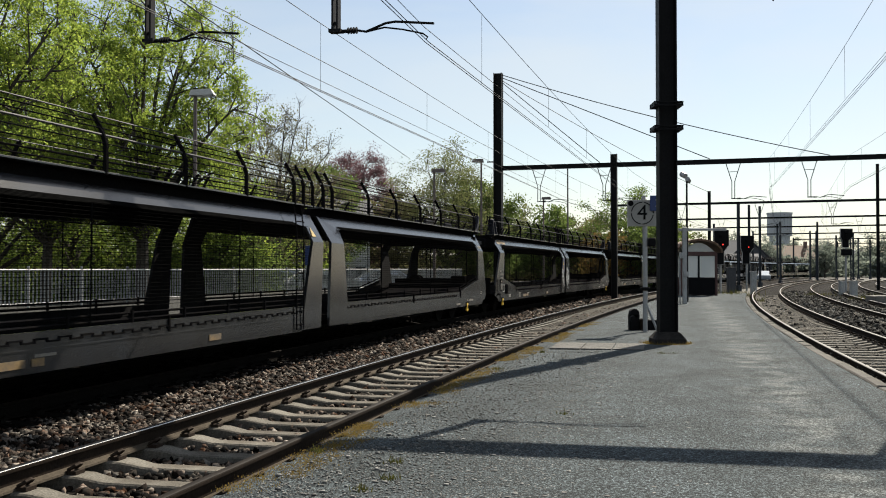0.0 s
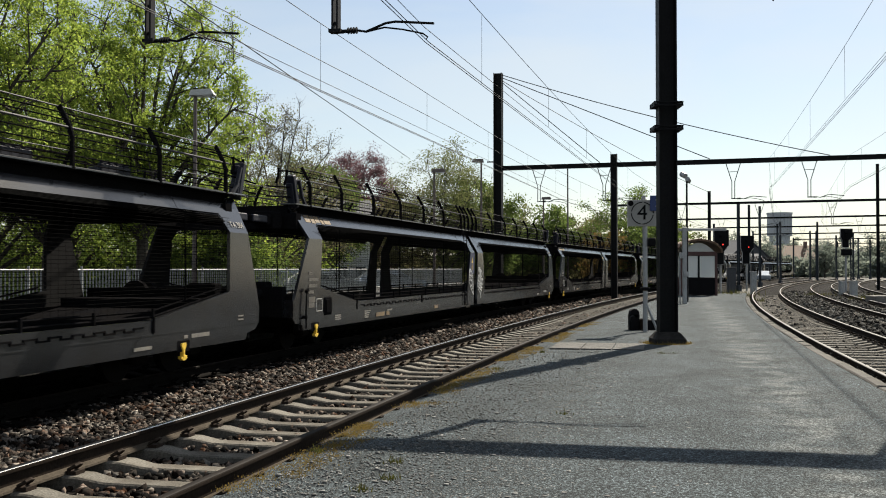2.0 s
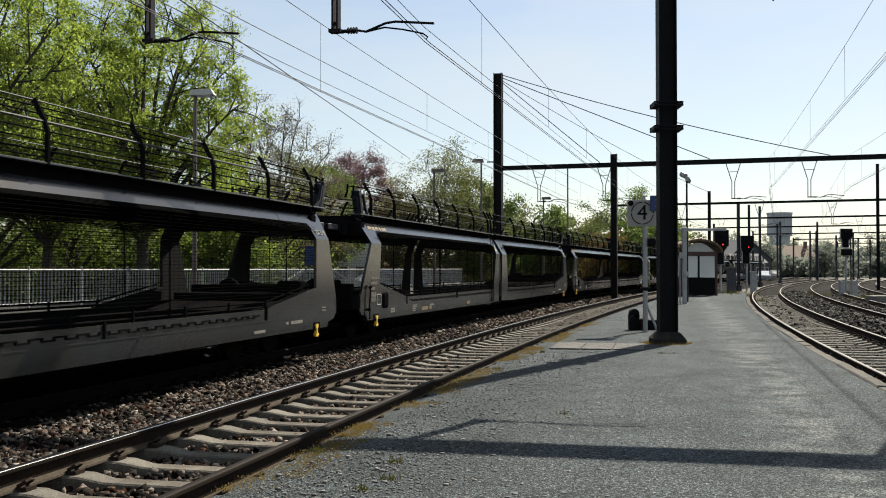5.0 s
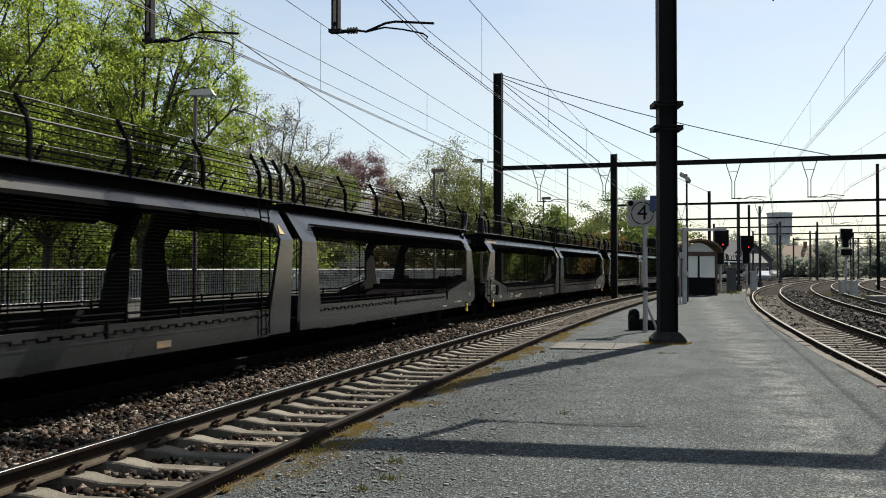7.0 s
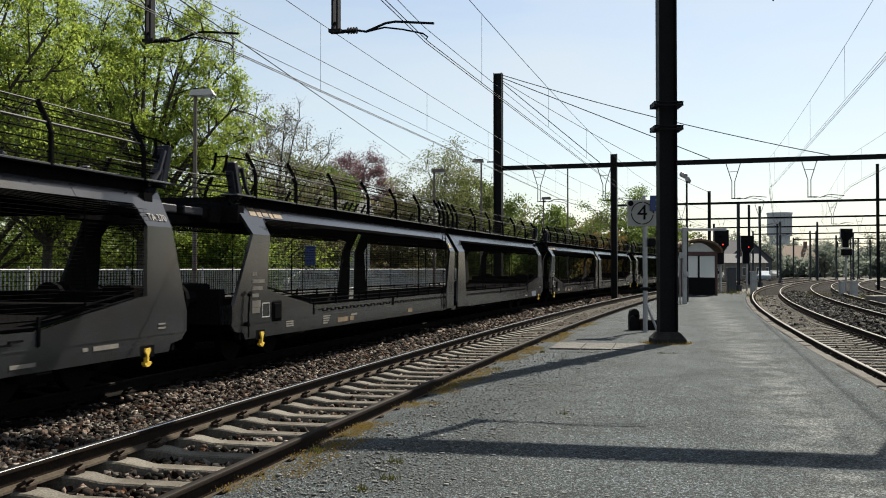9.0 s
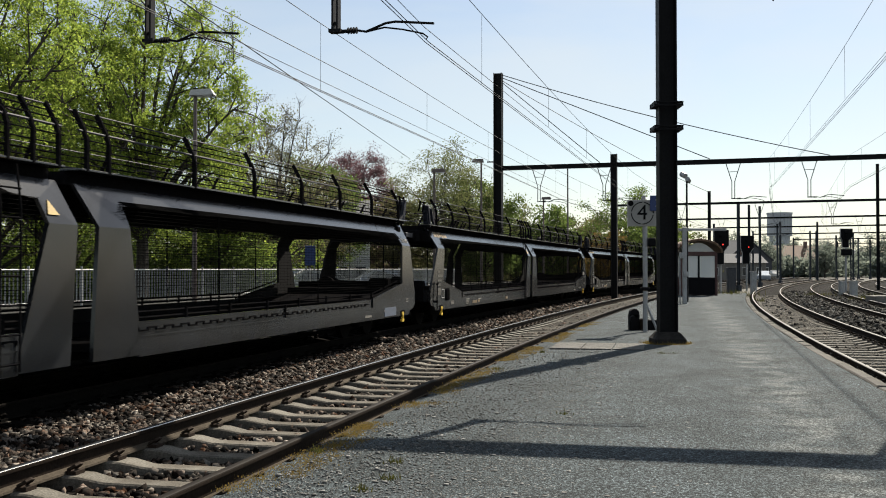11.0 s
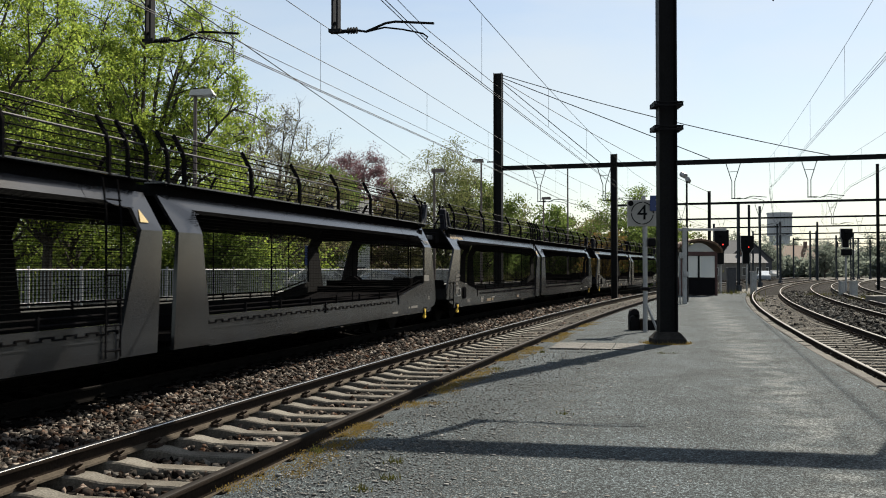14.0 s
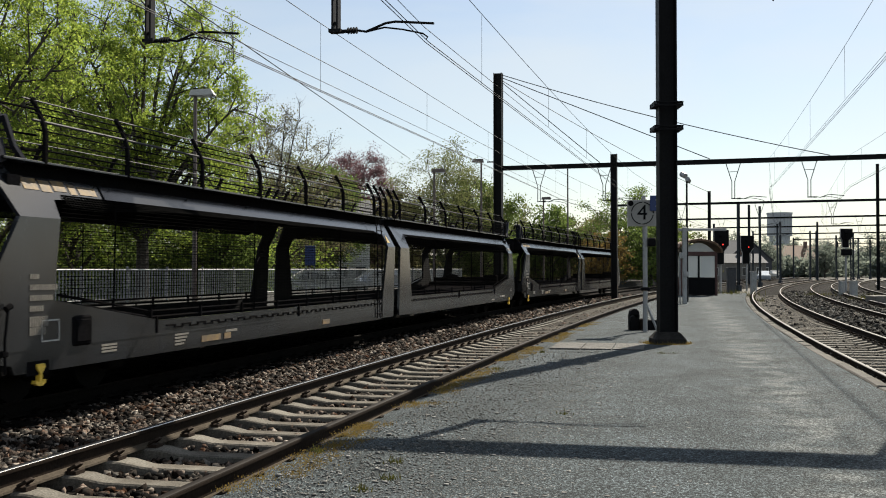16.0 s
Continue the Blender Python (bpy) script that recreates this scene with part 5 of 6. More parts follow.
G_ = "tall broadleaf tree in fresh yellow-green spring leaf"
for i, (px, d, h, sp, n, ls, m, lb, tr, low) in enumerate((
        (-70, 30, 12.8, 4.0, 70000, 0.050, M_LEAF, G_, 0.26, 0.26),
        (80, 39, 13.4, 4.2, 75000, 0.052, M_LEAF, G_, 0.24, 0.26),
        (244, 36, 12.0, 3.8, 82000, 0.050, M_LEAF, "round-crowned tree with many rising limbs in spring leaf", 0.28, 0.30),
        (130, 44, 11.0, 4.2, 14000, 0.065, M_LEAF, G_, 0.24, 0.1),
        (-20, 42, 11.0, 4.5, 14000, 0.065, M_LEAF, G_, 0.24, 0.1),
        (385, 46, 7.5, 2.6, 14000, 0.07, M_LEAF, "smaller tree in fresh green leaf", 0.15, 0.1),
        (485, 58, 11.4, 4.2, 17000, 0.05, M_LEAF_D, "slender tree with bare twigs and pale buds", 0.18, 0.15),
        (432, 62, 13.2, 3.6, 13000, 0.05, M_LEAF_D, "slender tree with bare twigs and pale buds", 0.18, 0.15),
        (545, 70, 9.5, 3.5, 7000, 0.07, M_LEAF_D, "dull green tree just leafing out", 0.2, 0.15),
        (552, 75, 10.0, 3.7, 32000, 0.085, M_LEAF_B, "round green tree behind the station", 0.2, 0.15),
        (624, 92, 12.9, 4.3, 70000, 0.075, M_LEAF_P, "copper beech with dark purple leaves", 0.24, 0.15),
        (500, 64, 6.0, 3.2, 6000, 0.11, M_LEAF, "low green tree behind the railing", 0.15, 0.08),
        (700, 85, 8.5, 3.6, 10000, 0.13, M_LEAF_D, "dull green tree just leafing out", 0.2, 0.15),
        (790, 84, 11.7, 5.2, 30000, 0.078, M_LEAF_Y, "spreading tree with pale yellow-green leaves", 0.24, 0.12),
        (852, 88, 10.0, 3.4, 40000, 0.09, M_LEAF_B, "round green tree behind the station", 0.2, 0.12),
        (912, 100, 7.6, 3.2, 8000, 0.14, M_LEAF_Y, "small pale green tree", 0.18, 0.12),
        (975, 95, 7.6, 3.5, 12000, 0.13, M_LEAF_B, "round green tree behind the station", 0.2, 0.12),
        (1045, 96, 7.0, 3.2, 9000, 0.13, M_LEAF_D, "dull green tree just leafing out", 0.2, 0.12),
        (1110, 90, 9.2, 4.0, 16000, 0.09, M_LEAF_B, "green tree beside the line", 0.2, 0.1),
        (1074, 80, 4.6, 2.0, 6000, 0.09, M_LEAF_O, "low tree with orange young leaves", 0.15, 0.1),
        (1150, 84, 6.5, 3.0, 9000, 0.12, M_LEAF_B, "green tree beside the line", 0.18, 0.1),
        (1190, 100, 6.5, 3.2, 7000, 0.14, M_LEAF_Y, "small pale green tree", 0.18, 0.1),
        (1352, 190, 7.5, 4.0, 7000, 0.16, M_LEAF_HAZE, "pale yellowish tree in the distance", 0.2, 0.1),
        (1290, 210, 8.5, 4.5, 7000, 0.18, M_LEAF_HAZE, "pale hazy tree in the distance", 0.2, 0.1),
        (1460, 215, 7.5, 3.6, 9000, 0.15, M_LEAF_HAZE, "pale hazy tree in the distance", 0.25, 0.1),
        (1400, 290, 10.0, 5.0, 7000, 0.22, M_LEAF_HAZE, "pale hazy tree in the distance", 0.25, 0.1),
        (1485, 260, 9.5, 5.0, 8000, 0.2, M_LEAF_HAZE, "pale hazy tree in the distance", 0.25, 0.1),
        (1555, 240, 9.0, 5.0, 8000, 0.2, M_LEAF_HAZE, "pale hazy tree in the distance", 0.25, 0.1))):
    x_, y_ = at_px(px, d)
    tree(x_, y_, h, sp, n, ls, m, lb, 11 + i, trunk=tr, low=low,
         leaders=26 if d < 40 else 18, sides=10 if d < 65 else 8, sprays=14 if m is M_LEAF_D and d < 65 else 8 if d < 65 else 7, clump=0.040 if d < 40 else 0.05 if d < 65 else 0.085)


def hedge(name, spots, seed, material, leaf, label):
    """Undergrowth: many leaves round low stems."""
    rng = np.random.default_rng(seed)
    V, n0 = [], 0
    for x, y, rx, h, n in spots:
        c = np.stack([x + rng.normal(0, rx * 0.5, n), y + rng.normal(0, 1.0, n), -0.4 + h * rng.beta(1.4, 1.6, n)], 1)
        u = rng.normal(0, 1, (n, 3))
        u /= np.linalg.norm(u, axis=1)[:, None]
        w = np.cross(u, rng.normal(0, 1, (n, 3)))
        w /= np.linalg.norm(w, axis=1)[:, None]
        sz = leaf * rng.uniform(0.6, 1.4, (n, 1))
        V.append(np.stack([c - u * sz, c - w * sz * 0.6, c + u * sz, c + w * sz * 0.6], 1).reshape(-1, 3))
    V = np.concatenate(V)
    return tagged(part(name, fast_mesh(name, V, np.arange(len(V)).reshape(-1, 4), material), None), label, "bushes", kind="stuff")


rng_ = np.random.default_rng(4)
spots = []
for px in range(-120, 480, 30):
    d = rng_.uniform(44, 50)
    x_, y_ = at_px(px, d)
    spots.append((x_, y_, 1.6, rng_.uniform(2.6, 4.6), 5200))
hedge("undergrowth", spots, 5, M_LEAF_B, 0.065, "dense green undergrowth behind the railing")
spots = []
for px in range(500, 1200, 36):
    x_, y_ = at_px(px, rng_.uniform(100, 118))
    spots.append((x_, y_, 3.2, rng_.uniform(2.5, 4.5), 1500))
hedge("far_hedge", spots, 6, M_LEAF_D, 0.2, "hedge and scrub beyond the station")
spots = []
for px in list(range(1280, 1700, 16)):
    x_, y_ = at_px(px, rng_.uniform(230, 330))
    spots.append((x_, y_, 7, rng_.uniform(3.5, 7.5), 1500))
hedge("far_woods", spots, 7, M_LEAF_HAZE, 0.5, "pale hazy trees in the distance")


# ---- buildings and the distance ----
def window(parent, x, y, z, w, h, out=-1):
    f = part("window", Shape().box(x, x + w, *sorted((y, y + out * 0.06)), z, z + h, bevel=0.01), M_SIGN, parent)
    part("pane", Shape().box(x + 0.08, x + w - 0.08, *sorted((y + out * 0.03, y + out * 0.075)), z + 0.08, z + h - 0.08), M_DARKGLASS, f)


def house(px, d, w, dep, eave, ridge, wall, roof, label, turn=0.0, gable_front=False, storeys=2, cols=3):
    x, y = at_px(px, d)
    t = thing("house", label, "house", "houses", at=Matrix.Translation((x, y, -0.6)) @ Matrix.Rotation(turn, 4, "Z"))
    s = Shape()
    b = w / 2
    if gable_front:
        s.plate([(-b, 0), (b, 0), (b, eave), (0, ridge), (-b, eave)], lambda z: 0.0, dep)
    else:
        s.box(-b, b, 0, dep, 0, eave)
    part("wall", s, wall, t)
    s = Shape()
    e = 0.3
    if gable_front:
        for sg in (-1, 1):
            k = (ridge - eave) / b
            v = [(0, -e, ridge + 0.05), (sg * (b + e), -e, eave - k * e + 0.05), (sg * (b + e), dep + e, eave - k * e + 0.05), (0, dep + e, ridge + 0.05)]
            v += [(p[0], p[1], p[2] + 0.18) for p in v]
            s.add(v, [(0, 1, 2, 3), (7, 6, 5, 4), (0, 4, 5, 1), (1, 5, 6, 2), (2, 6, 7, 3), (3, 7, 4, 0)])
    else:
        v = [(-b - e, -e, eave), (b + e, -e, eave), (b + e, dep + e, eave), (-b - e, dep + e, eave), (-b - e, dep / 2, ridge), (b + e, dep / 2, ridge)]
        s.add(v, [(0, 1, 5, 4), (2, 3, 4, 5), (0, 4, 3), (1, 2, 5), (3, 2, 1, 0)])
    r = part("roof", s, roof, t)
    part("chimney", Shape().box(b * 0.4, b * 0.4 + 0.7, dep * 0.4, dep * 0.4 + 0.6, ridge - 0.6, ridge + 0.9, bevel=0.03), M_BRICKS, r)
    for j in range(storeys):
        for i in range(cols):
            xx = -b + w * (i + 0.5) / cols - 0.45
            zz = 0.9 + j * 2.8
            if zz + 1.4 < eave + 0.2:
                window(t, xx, 0.0, zz, 0.9, 1.35)
    return t


house(606, 78, 4.2, 7.0, 6.2, 7.5, M_RENDERED, M_SLATE, "white rendered house with a slate roof", 0.15)
house(420, 66, 6.0, 6.0, 2.8, 4.6, M_RENDERED, M_SLATE, "small pale house with a grey gable", -0.1, True, 1, 2)
house(1326, 185, 8.5, 10.0, 3.6, 7.2, M_SLATE, M_SLATE, "grey building with a broad slate gable", 0.1, True, 1, 4)
house(1292, 170, 12.0, 9.0, 3.0, 4.6, M_CONCRETE, M_SLATE, "low grey building beyond the line", 0.0, False, 1, 5)
house(1422, 240, 11.0, 8.0, 4.2, 7.6, M_BRICKS, M_TILE, "brick house with a brown tiled roof", 0.2, False, 2, 4)
house(1462, 260, 9.0, 8.0, 4.5, 7.8, M_RENDERED, M_TILE, "pale house with a brown tiled roof", -0.1, False, 2, 3)
house(1522, 380, 7.0, 6.0, 5.0, 9.0, M_BRICKS, M_SIGN, "small house with a white metal roof", 0.0, True, 1, 2)


def water_tower(px, d):
    x, y = at_px(px, d)
    t = thing("water_tower", "tall grey concrete water tower with a wide drum", "water tower", at=Matrix.Translation((x, y, -0.6)))
    part("shaft", Shape().tube([(0, 0, 0), (0, 0, 12)], 3.1, 20, 2.9), M_TOWER, t)
    part("tank", Shape().tube([(0, 0, 11.6), (0, 0, 12.4), (0, 0, 12.5), (0, 0, 18.2)], 3.55, 24), M_TOWER, t)
    part("rim", Shape().tube([(0, 0, 18.0), (0, 0, 18.5)], 3.7, 24), M_TOWER, t)
    for i in range(8):
        a = -math.pi / 2 + (i - 3.5) * 0.22
        part("rib", Shape().box(-0.12, 0.12, -0.12, 0.12, 12.5, 18.0, Matrix.Translation((3.6 * math.cos(a), 3.6 * math.sin(a), 0))), M_TOWER, t)
    return t


# concrete made paler and bluer, the distance haze is in the colour
M_TOWER = mat("hazed_tower_concrete", (0.4, 0.425, 0.45), 0.85, other=(0.32, 0.34, 0.36), scale=0.4, grain=6, fine=0.15, bump=0.2)
water_tower(1380, 300)


def parked_car(x, y, z, turn, paint, label):
    t = thing("car", label, "car", "parked cars", at=Matrix.Translation((x, y, z)) @ Matrix.Rotation(turn, 4, "Z"))
    side = [(-2.05, 0.35), (2.05, 0.35), (2.1, 0.62), (1.95, 0.82), (1.1, 0.95), (0.45, 1.40), (-1.1, 1.45), (-1.85, 1.0), (-2.1, 0.85)]
    s = Shape()
    n = len(side)
    v = [(a, (-0.86 if b < 0.97 else -0.66), b) for a, b in side] + [(a, (0.86 if b < 0.97 else 0.66), b) for a, b in side]
    s.add(v, [tuple(range(n)), tuple(range(2 * n - 1, n - 1, -1))] + [(i, i + n, (i + 1) % n + n, (i + 1) % n) for i in range(n)])
    part("body", s, paint, t)
    for sg in (-1, 1):
        s = Shape()
        s.add([(-1.5, sg * 0.85, 0.99), (0.95, sg * 0.85, 0.99), (0.42, sg * 0.69, 1.34), (-1.05, sg * 0.69, 1.38)], [(0, 1, 2, 3)])
        part("side_window", s, M_DARKGLASS, t)
    s = Shape().add([(1.12, -0.74, 0.97), (1.12, 0.74, 0.97), (0.48, 0.64, 1.39), (0.48, -0.64, 1.39)], [(0, 1, 2, 3)])
    part("windscreen", s, M_DARKGLASS, t)
    for a in (-1.3, 1.3):
        for sg in (-1, 1):
            part("wheel", Shape().tube([(a, sg * 0.70, 0.31), (a, sg * 0.88, 0.31)], 0.31, 14), M_TYRE, t)
    return t


x_, y_ = at_px(1352, 135)
parked_car(x_, y_, -0.3, 1.25, M_CARPAINT, "silver car parked beyond the tracks")
x_, y_ = at_px(1371, 185)
parked_car(x_, y_, -0.3, 1.15, M_SIGN, "white car parked beyond the tracks")
for px, d, m, lb in ((575, 52, M_SIGN, "white car parked behind the railing"), (180, 47, M_SIGN, "white car parked behind the railing"), (520, 54, M_CARPAINT, "silver car parked behind the railing"), (690, 60, M_CARPAINT, "silver car parked behind the railing")):
    x_, y_ = at_px(px, d)
    parked_car(x_, y_, -0.1, 0.25, m, lb)
# car park behind the railing
s_ = Shape()
s_.add(*sweep(on_a, steps(5, 120, 6), [(-48, -0.7), (-48, -0.1), (-16.2, -0.1), (-16.2, -0.7)]))
tagged(part("car_park", s_, M_DARKPAVE), "grey asphalt car park behind the far platform", "pavement", kind="structure")


# ---- loose stones, moss and weeds ----
ballast_stones("ballast_stones", on_a, (
    (2.5, 9, -2.9, -0.86, 11000, 0.026, -0.212), (9, 18, -2.9, -0.86, 11000, 0.029, -0.212), (18, 34, -2.9, -0.86, 6500, 0.042, -0.21), (34, 60, -2.9, -0.86, 3500, 0.06, -0.21),
    (2.5, 12, -0.62, 0.62, 3800, 0.026, -0.255), (12, 30, -0.62, 0.62, 3500, 0.034, -0.262), (30, 55, -0.62, 0.62, 1800, 0.045, -0.27)), 21, "angular brown and grey ballast stones")
ballast_stones("ballast_stones", on_c, (
    (8, 25, -0.62, 0.62, 2500, 0.034, -0.262), (25, 60, -0.62, 0.62, 2500, 0.05, -0.27), (8, 26, 0.86, 2.6, 4500, 0.036, -0.21), (26, 70, 0.86, 2.6, 4500, 0.06, -0.21),
    (15, 60, 2.9, 4.1, 2500, 0.06, -0.22), (15, 70, 4.4, 8.0, 4000, 0.07, -0.21)), 22, "angular grey ballast stones by the curving tracks")


def tufts(name, spots, seed, material, label, blade=0.05, wide=0.004):
    rng = np.random.default_rng(seed)
    V = []
    for x, y, z, r, n in spots:
        c = np.stack([x + rng.normal(0, r, n), y + rng.normal(0, r, n), np.full(n, z)], 1)
        a = rng.uniform(0, 6.28, n)
        d = np.stack([np.cos(a), np.sin(a), np.zeros(n)], 1)
        h = blade * rng.uniform(0.3, 1.2, (n, 1))
        tip = c + rng.normal(0, 0.35, (n, 3)) * h + np.array((0, 0, 1)) * h
        V.append(np.stack([c - d * wide, c + d * wide, tip + d * wide * 0.3, tip - d * wide * 0.3], 1).reshape(-1, 3))
    V = np.concatenate(V)
    return tagged(part(name, fast_mesh(name, V, np.arange(len(V)).reshape(-1, 4), material), None), label, "weeds", kind="stuff")


rng_ = np.random.default_rng(9)
sp = []
for _ in range(1200):
    s = 3.0 + 24 * rng_.beta(1.2, 1.6)
    x_, y_, _t = on_a(s, 0.9 + abs(rng_.normal(0, 0.10 + 0.22 * abs(math.sin(s * 0.9)) ** 2)))
    if math.sin(s * 1.3) + 0.6 * math.sin(s * 3.1) > -0.5:
        sp.append((x_, y_, -0.08, 0.05, 26))
tufts("edge_moss", sp, 31, M_MOSS, "orange-brown moss along the platform edge", 0.011, 0.005)
sp = []
for px, py in ((690, 850), (700, 820), (1000, 735), (1150, 610), (1170, 628), (1195, 628), (880, 655), (640, 870), (560, 800), (960, 625)):
    d = 1.49 * 1803 / (py - 476)
    sp.append(((px - 784) / 1803 * d, d, -0.07, 0.04, 46))
tufts("weeds", sp, 33, M_GRASS, "small green weeds in the platform surface", 0.035, 0.005)
sp = []
for i in range(40):
    a = i * 0.157
    sp.append((4.42 + 0.42 * math.cos(a), 20.1 + 0.42 * math.sin(a), -0.07, 0.05, 30))
tufts("mast_grass", sp, 37, M_MOSS, "dry yellow grass round the mast foot", 0.04, 0.006)
# a bush and dry weeds by the outer track
sp = []
for px, d, r, n in ((1562, 49, 0.5, 900), (1530, 52, 0.4, 300), (1280, 60, 0.5, 250), (1310, 62, 0.6, 250), (1300, 58, 0.4, 200), (1450, 60, 0.5, 200), (1340, 50, 0.2, 80)):
    x_, y_ = at_px(px, d)
    sp.append((x_, y_, -0.25, r, n))
tufts("rough_weeds", sp, 35, M_GRASS, "rough green and straw-coloured weeds beside the tracks", 0.26, 0.015)
# loose pebbles on the platform
rng_ = np.random.default_rng(12)


def pebbles():
    cube = np.array([(-1, -1, -1), (1, -1, -1), (1, 1, -1), (-1, 1, -1), (-1, -1, 1), (1, -1, 1), (1, 1, 1), (-1, 1, 1)], float)
    quad = np.array([(3, 2, 1, 0), (4, 5, 6, 7), (0, 1, 5, 4), (1, 2, 6, 5), (2, 3, 7, 6), (3, 0, 4, 7)])
    V, Q = [], []
    for i in range(24000):
        d = 5.5 + 16 * rng_.beta(0.9, 1.8)
        x = rng_.uniform(-0.25 * d, 0.45 * d)
        xa = -3.31 + math.tan(0.245) * (d - 3) + 1.05
        if x < xa:
            x = xa + rng_.uniform(0, 3)
        r = rng_.uniform(0.003, 0.010) * (1 + (rng_.random() > 0.97) * 1.5)
        p = cube * rng_.uniform(0.6, 1, 3) * r + rng_.uniform(-0.3, 0.3, (8, 3)) * r
        p[:, 2] *= 0.45
        V.append(p + (x, d, -0.064))
        Q.append(quad + 8 * i)
    me = fast_mesh("loose_gravel", np.concatenate(V), np.concatenate(Q), M_GRIT)
    tagged(part("loose_gravel", me, None), "fine loose gravel on the platform", "gravel", kind="stuff")


pebbles()


# ---- marks that set single wagons apart ----
def on_unit(u, name, shape, m, label=""):
    return part(name, shape, m, u, label)


def type_mark(u, L, body):
    me = text_mesh("type_mark", body, 0.14, M_STENCIL, 0.002)
    ob = tagged(part("type_mark", me, None, u, "white stencilled type mark"), kind="stuff")
    tilt = math.degrees(math.atan(0.58))
    ob.matrix_basis = pose(L - 0.66, side_y(2.03) - 0.012, 2.03, 90 - tilt, 0, 0)


for i, (ob, st, ln) in enumerate(UNITS):
    if ln == R_LEN:
        type_mark(ob, R_LEN, "TA 384" if i == 1 else "TA 370")
    if i == 1:
        # on the first rear half the rope hooks hang further in from the end
        for c in ob.children:
            if c.name.startswith(("rope_hook", "hook_bracket")):
                c.matrix_basis = Matrix.Translation((-1.35, 0, 0)) @ c.matrix_basis
        # slotted wheel chocks parked at the foot of its fence
        for xx in (R_LEN - 3.87, R_LEN - 5.72):
            s = Shape()
            s.box(xx, xx + 0.62, -1.28, -1.22, 2.505, 2.60, bevel=0.01)
            for k in range(4):
                s.box(xx + 0.03 + k * 0.155, xx + 0.12 + k * 0.155, -1.275, -1.225, 2.60, 2.635, bevel=0.006)
            on_unit(ob, "wheel_chock", s, M_WBLUE, "blue-grey slotted wheel chock")
    if i == 10:
        # the outer end of this wagon reaches a little further out
        longer = Matrix.Translation((3.06, 0, 0)) @ Matrix.Scale(1.075, 4, (1, 0, 0)) @ Matrix.Translation((-3.06, 0, 0))
        for c in ob.children:
            if c.name.startswith(("end_post", "rope_hook", "hook_bracket", "label_frame", "brake_lever", "ramp_flap", "worn_lettering")):
                c.matrix_basis = longer @ c.matrix_basis
    # warning triangle on the pillar at the joint
    if ln == F_LEN:
        L = F_LEN
        s = Shape()
        y = side_y(1.98) - 0.008
        y2 = side_y(2.12) - 0.008
        s.add([(L - 0.48, y, 1.96), (L - 0.28, y, 1.96), (L - 0.38, y2, 2.12), (L - 0.48, y + 0.004, 1.96), (L - 0.28, y + 0.004, 1.96), (L - 0.38, y2 + 0.004, 2.12)], [(0, 1, 2), (5, 4, 3), (0, 3, 4, 1), (1, 4, 5, 2), (2, 5, 3, 0)])
        if i != 2:
            on_unit(ob, "warning_triangle", s, M_DULLYELLOW, "yellow warning triangle")
        for a, b in ((4.2, 4.75), (4.85, 5.05), (8.6, 8.95)):
            on_unit(ob, "label_panel", Shape().box(a, b, -1.483, -1.476, 0.45, 0.53), M_DULLORANGE, "dull orange stencilled panel")


def strokes(u, lines, r, label, y=-1.4865):
    """Flat spray-paint strokes on the side plate."""
    s = Shape()
    for pts in lines:
        s.tube([(x, y, z) for x, z in pts], r, 6)
    s.v = [(x, y + (yy - y) * 0.12, z) for x, yy, z in s.v]
    return on_unit(u, "spray_scribble", s, M_SPRAY, label)


def loops(x, z, w, h, turn, wide, n=9):
    return [(x + w * 0.5 + w * 0.5 * math.cos(turn + wide * q / (n - 1)), z + h * 0.5 + h * 0.5 * math.sin(turn + wide * q / (n - 1))) for q in range(n)]


def scribble(u, x0, z0, seed):
    """Three slanting rows of unreadable looped strokes, underlined."""
    rng = np.random.default_rng(seed)
    lines = []
    for k, (a, b, tall) in enumerate(((0.10, 0.40, 0.20), (0.03, 0.50, 0.19), (0.0, 0.42, 0.20))):
        z = z0 + 0.40 - k * 0.19
        x = a
        while x < b:
            w, h = rng.uniform(0.085, 0.12), tall * rng.uniform(0.85, 1.1)
            zz = z - 0.28 * (x - a)
            lines.append(loops(x0 + x, zz, w, h, rng.uniform(0, 6.28), rng.uniform(3.4, 5.6)))
            if rng.random() < 0.6:
                lines.append([(x0 + x, zz), (x0 + x + w * rng.uniform(-0.1, 0.5), zz + h)])
            x += w * 0.92
    lines.append([(x0 + 0.05, z0 - 0.03), (x0 + 0.36, z0 - 0.17), (x0 + 0.45, z0 + 0.02), (x0 + 0.56, z0 + 0.0)])
    lines.append([(x0 + 0.34, z0 - 0.16), (x0 + 0.34, z0 - 0.30)])
    return strokes(u, lines, 0.013, "white spray-paint scribble")


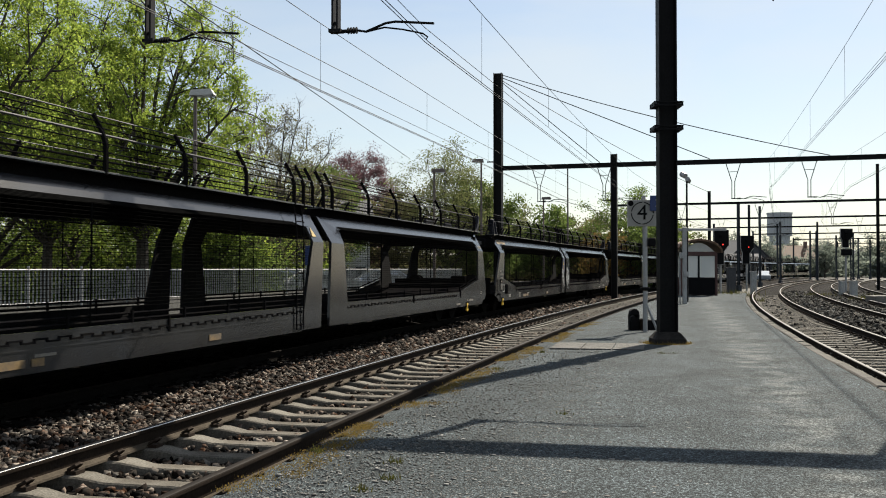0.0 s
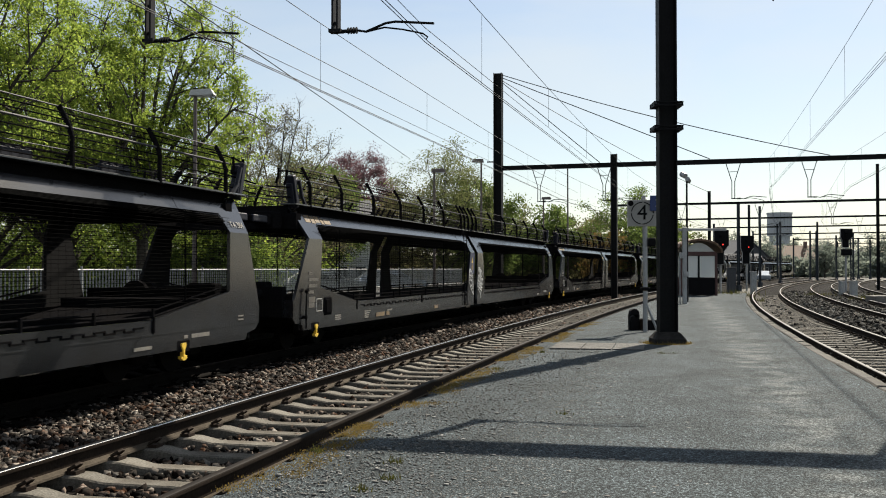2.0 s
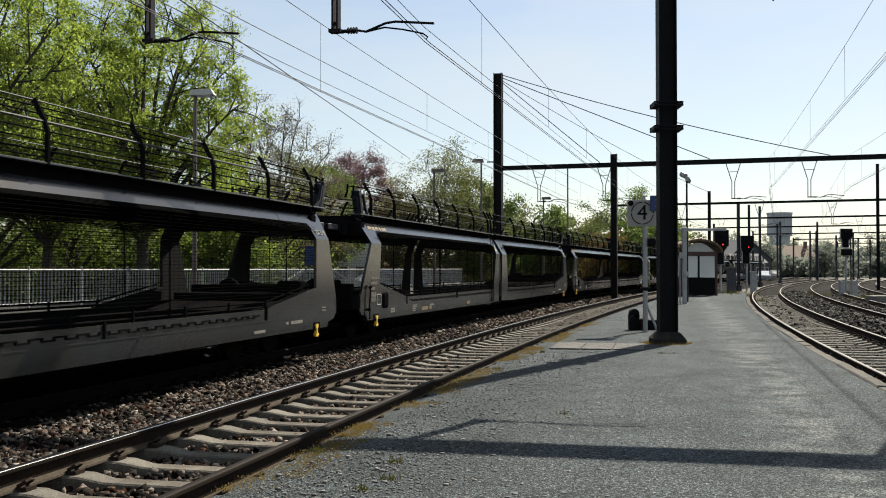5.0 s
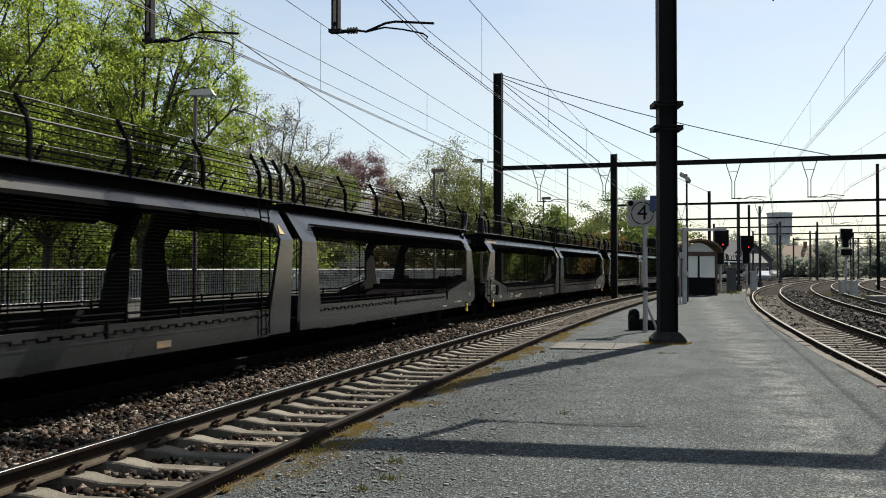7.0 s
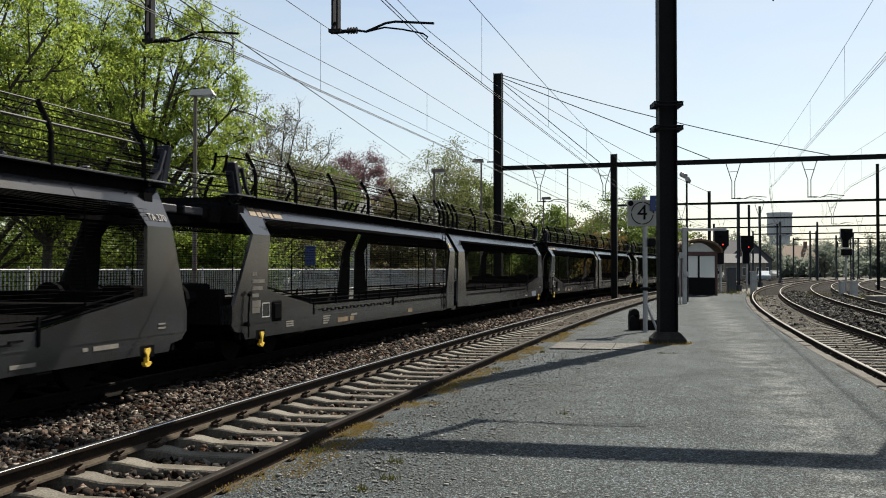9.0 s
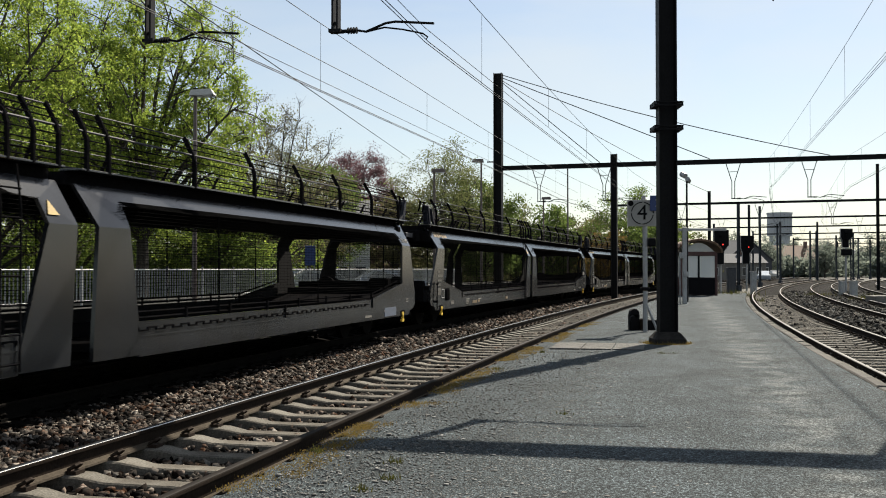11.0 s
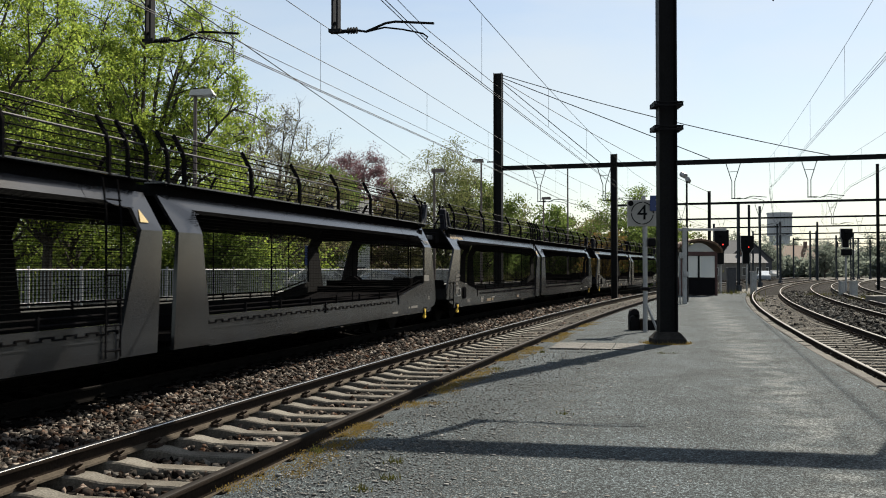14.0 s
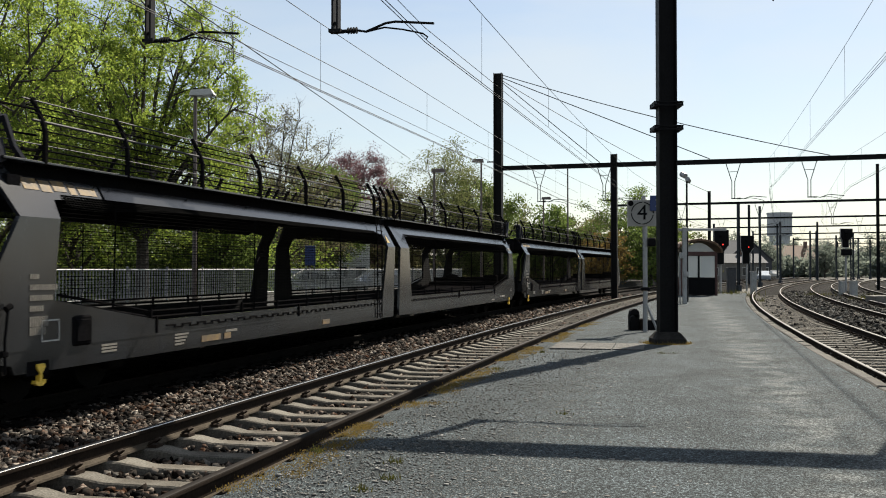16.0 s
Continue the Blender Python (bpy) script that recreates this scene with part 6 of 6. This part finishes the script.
def leaf_outline(u, x0, z0):
    """A drooping leaf shape with looped strokes inside."""
    tip, top = (x0 + 0.50, z0 - 0.06), (x0 + 0.03, z0 + 0.66)
    ax, az = tip[0] - top[0], tip[1] - top[1]
    n = math.hypot(ax, az)
    nx, nz = -az / n, ax / n
    lines = []
    for side in (-1, 1):
        lines.append([(top[0] + ax * q / 12 + side * nx * 0.19 * math.sin(math.pi * (q / 12) ** 0.72), top[1] + az * q / 12 + side * nz * 0.19 * math.sin(math.pi * (q / 12) ** 0.72)) for q in range(13)])
    for q, w in ((0.16, 0.11), (0.36, 0.13), (0.56, 0.12)):
        cx, cz = top[0] + ax * q, top[1] + az * q
        lines.append(loops(cx - 0.09, cz - 0.06, w, 0.15, 0.4, 5.2))
        lines.append([(cx + 0.02, cz - 0.10), (cx + 0.07, cz + 0.10), (cx + 0.13, cz - 0.05)])
    lines.append([(top[0] + ax * 0.66 - 0.05, top[1] + az * 0.66), (top[0] + ax * 0.78, top[1] + az * 0.78), (top[0] + ax * 0.72 + 0.06, top[1] + az * 0.72 + 0.08)])
    return strokes(u, lines, 0.013, "white spray-paint leaf shape")


first_lead, first_tail = UNITS[2][0], UNITS[3][0]
leaf_outline(first_lead, F_LEN - 0.66, 0.74)
scribble(first_tail, 0.09, 0.86, 4)
# dark blue field with a warning triangle and a round orange badge
L_ = F_LEN
s_ = Shape().plate([(L_ - 0.69, 1.27), (L_ - 0.06, 1.27), (L_ - 0.01, 1.855), (L_ - 0.50, 1.855)], lambda z: -1.4845, 0.004)
on_unit(first_lead, "blue_field", s_, M_NAVY, "dark blue painted field")
s_ = Shape().tube([(L_ - 0.31, -1.486, 1.45), (L_ - 0.31, -1.490, 1.45)], 0.085, 16)
on_unit(first_lead, "round_badge", s_, M_ORANGE, "round orange badge")
s_ = Shape().plate([(L_ - 0.40, 1.57), (L_ - 0.22, 1.57), (L_ - 0.30, 1.73)], lambda z: -1.490, 0.004)
on_unit(first_lead, "warning_triangle", s_, M_YELLOW, "yellow warning triangle")
# pale repair panel on single rear ends
s_ = Shape().box(R_LEN - 1.05, R_LEN - 0.62, -1.488, -1.478, 1.12, 1.26)
on_unit(UNITS[9][0], "data_panel", s_, M_STENCIL, "white-framed data panel")
s_ = Shape().box(R_LEN - 2.25, R_LEN - 1.45, -1.482, -1.474, 0.42, 0.60)
on_unit(UNITS[7][0], "paint_patch", s_, M_BLUEGREY, "fresh blue-grey paint patch")


motions()
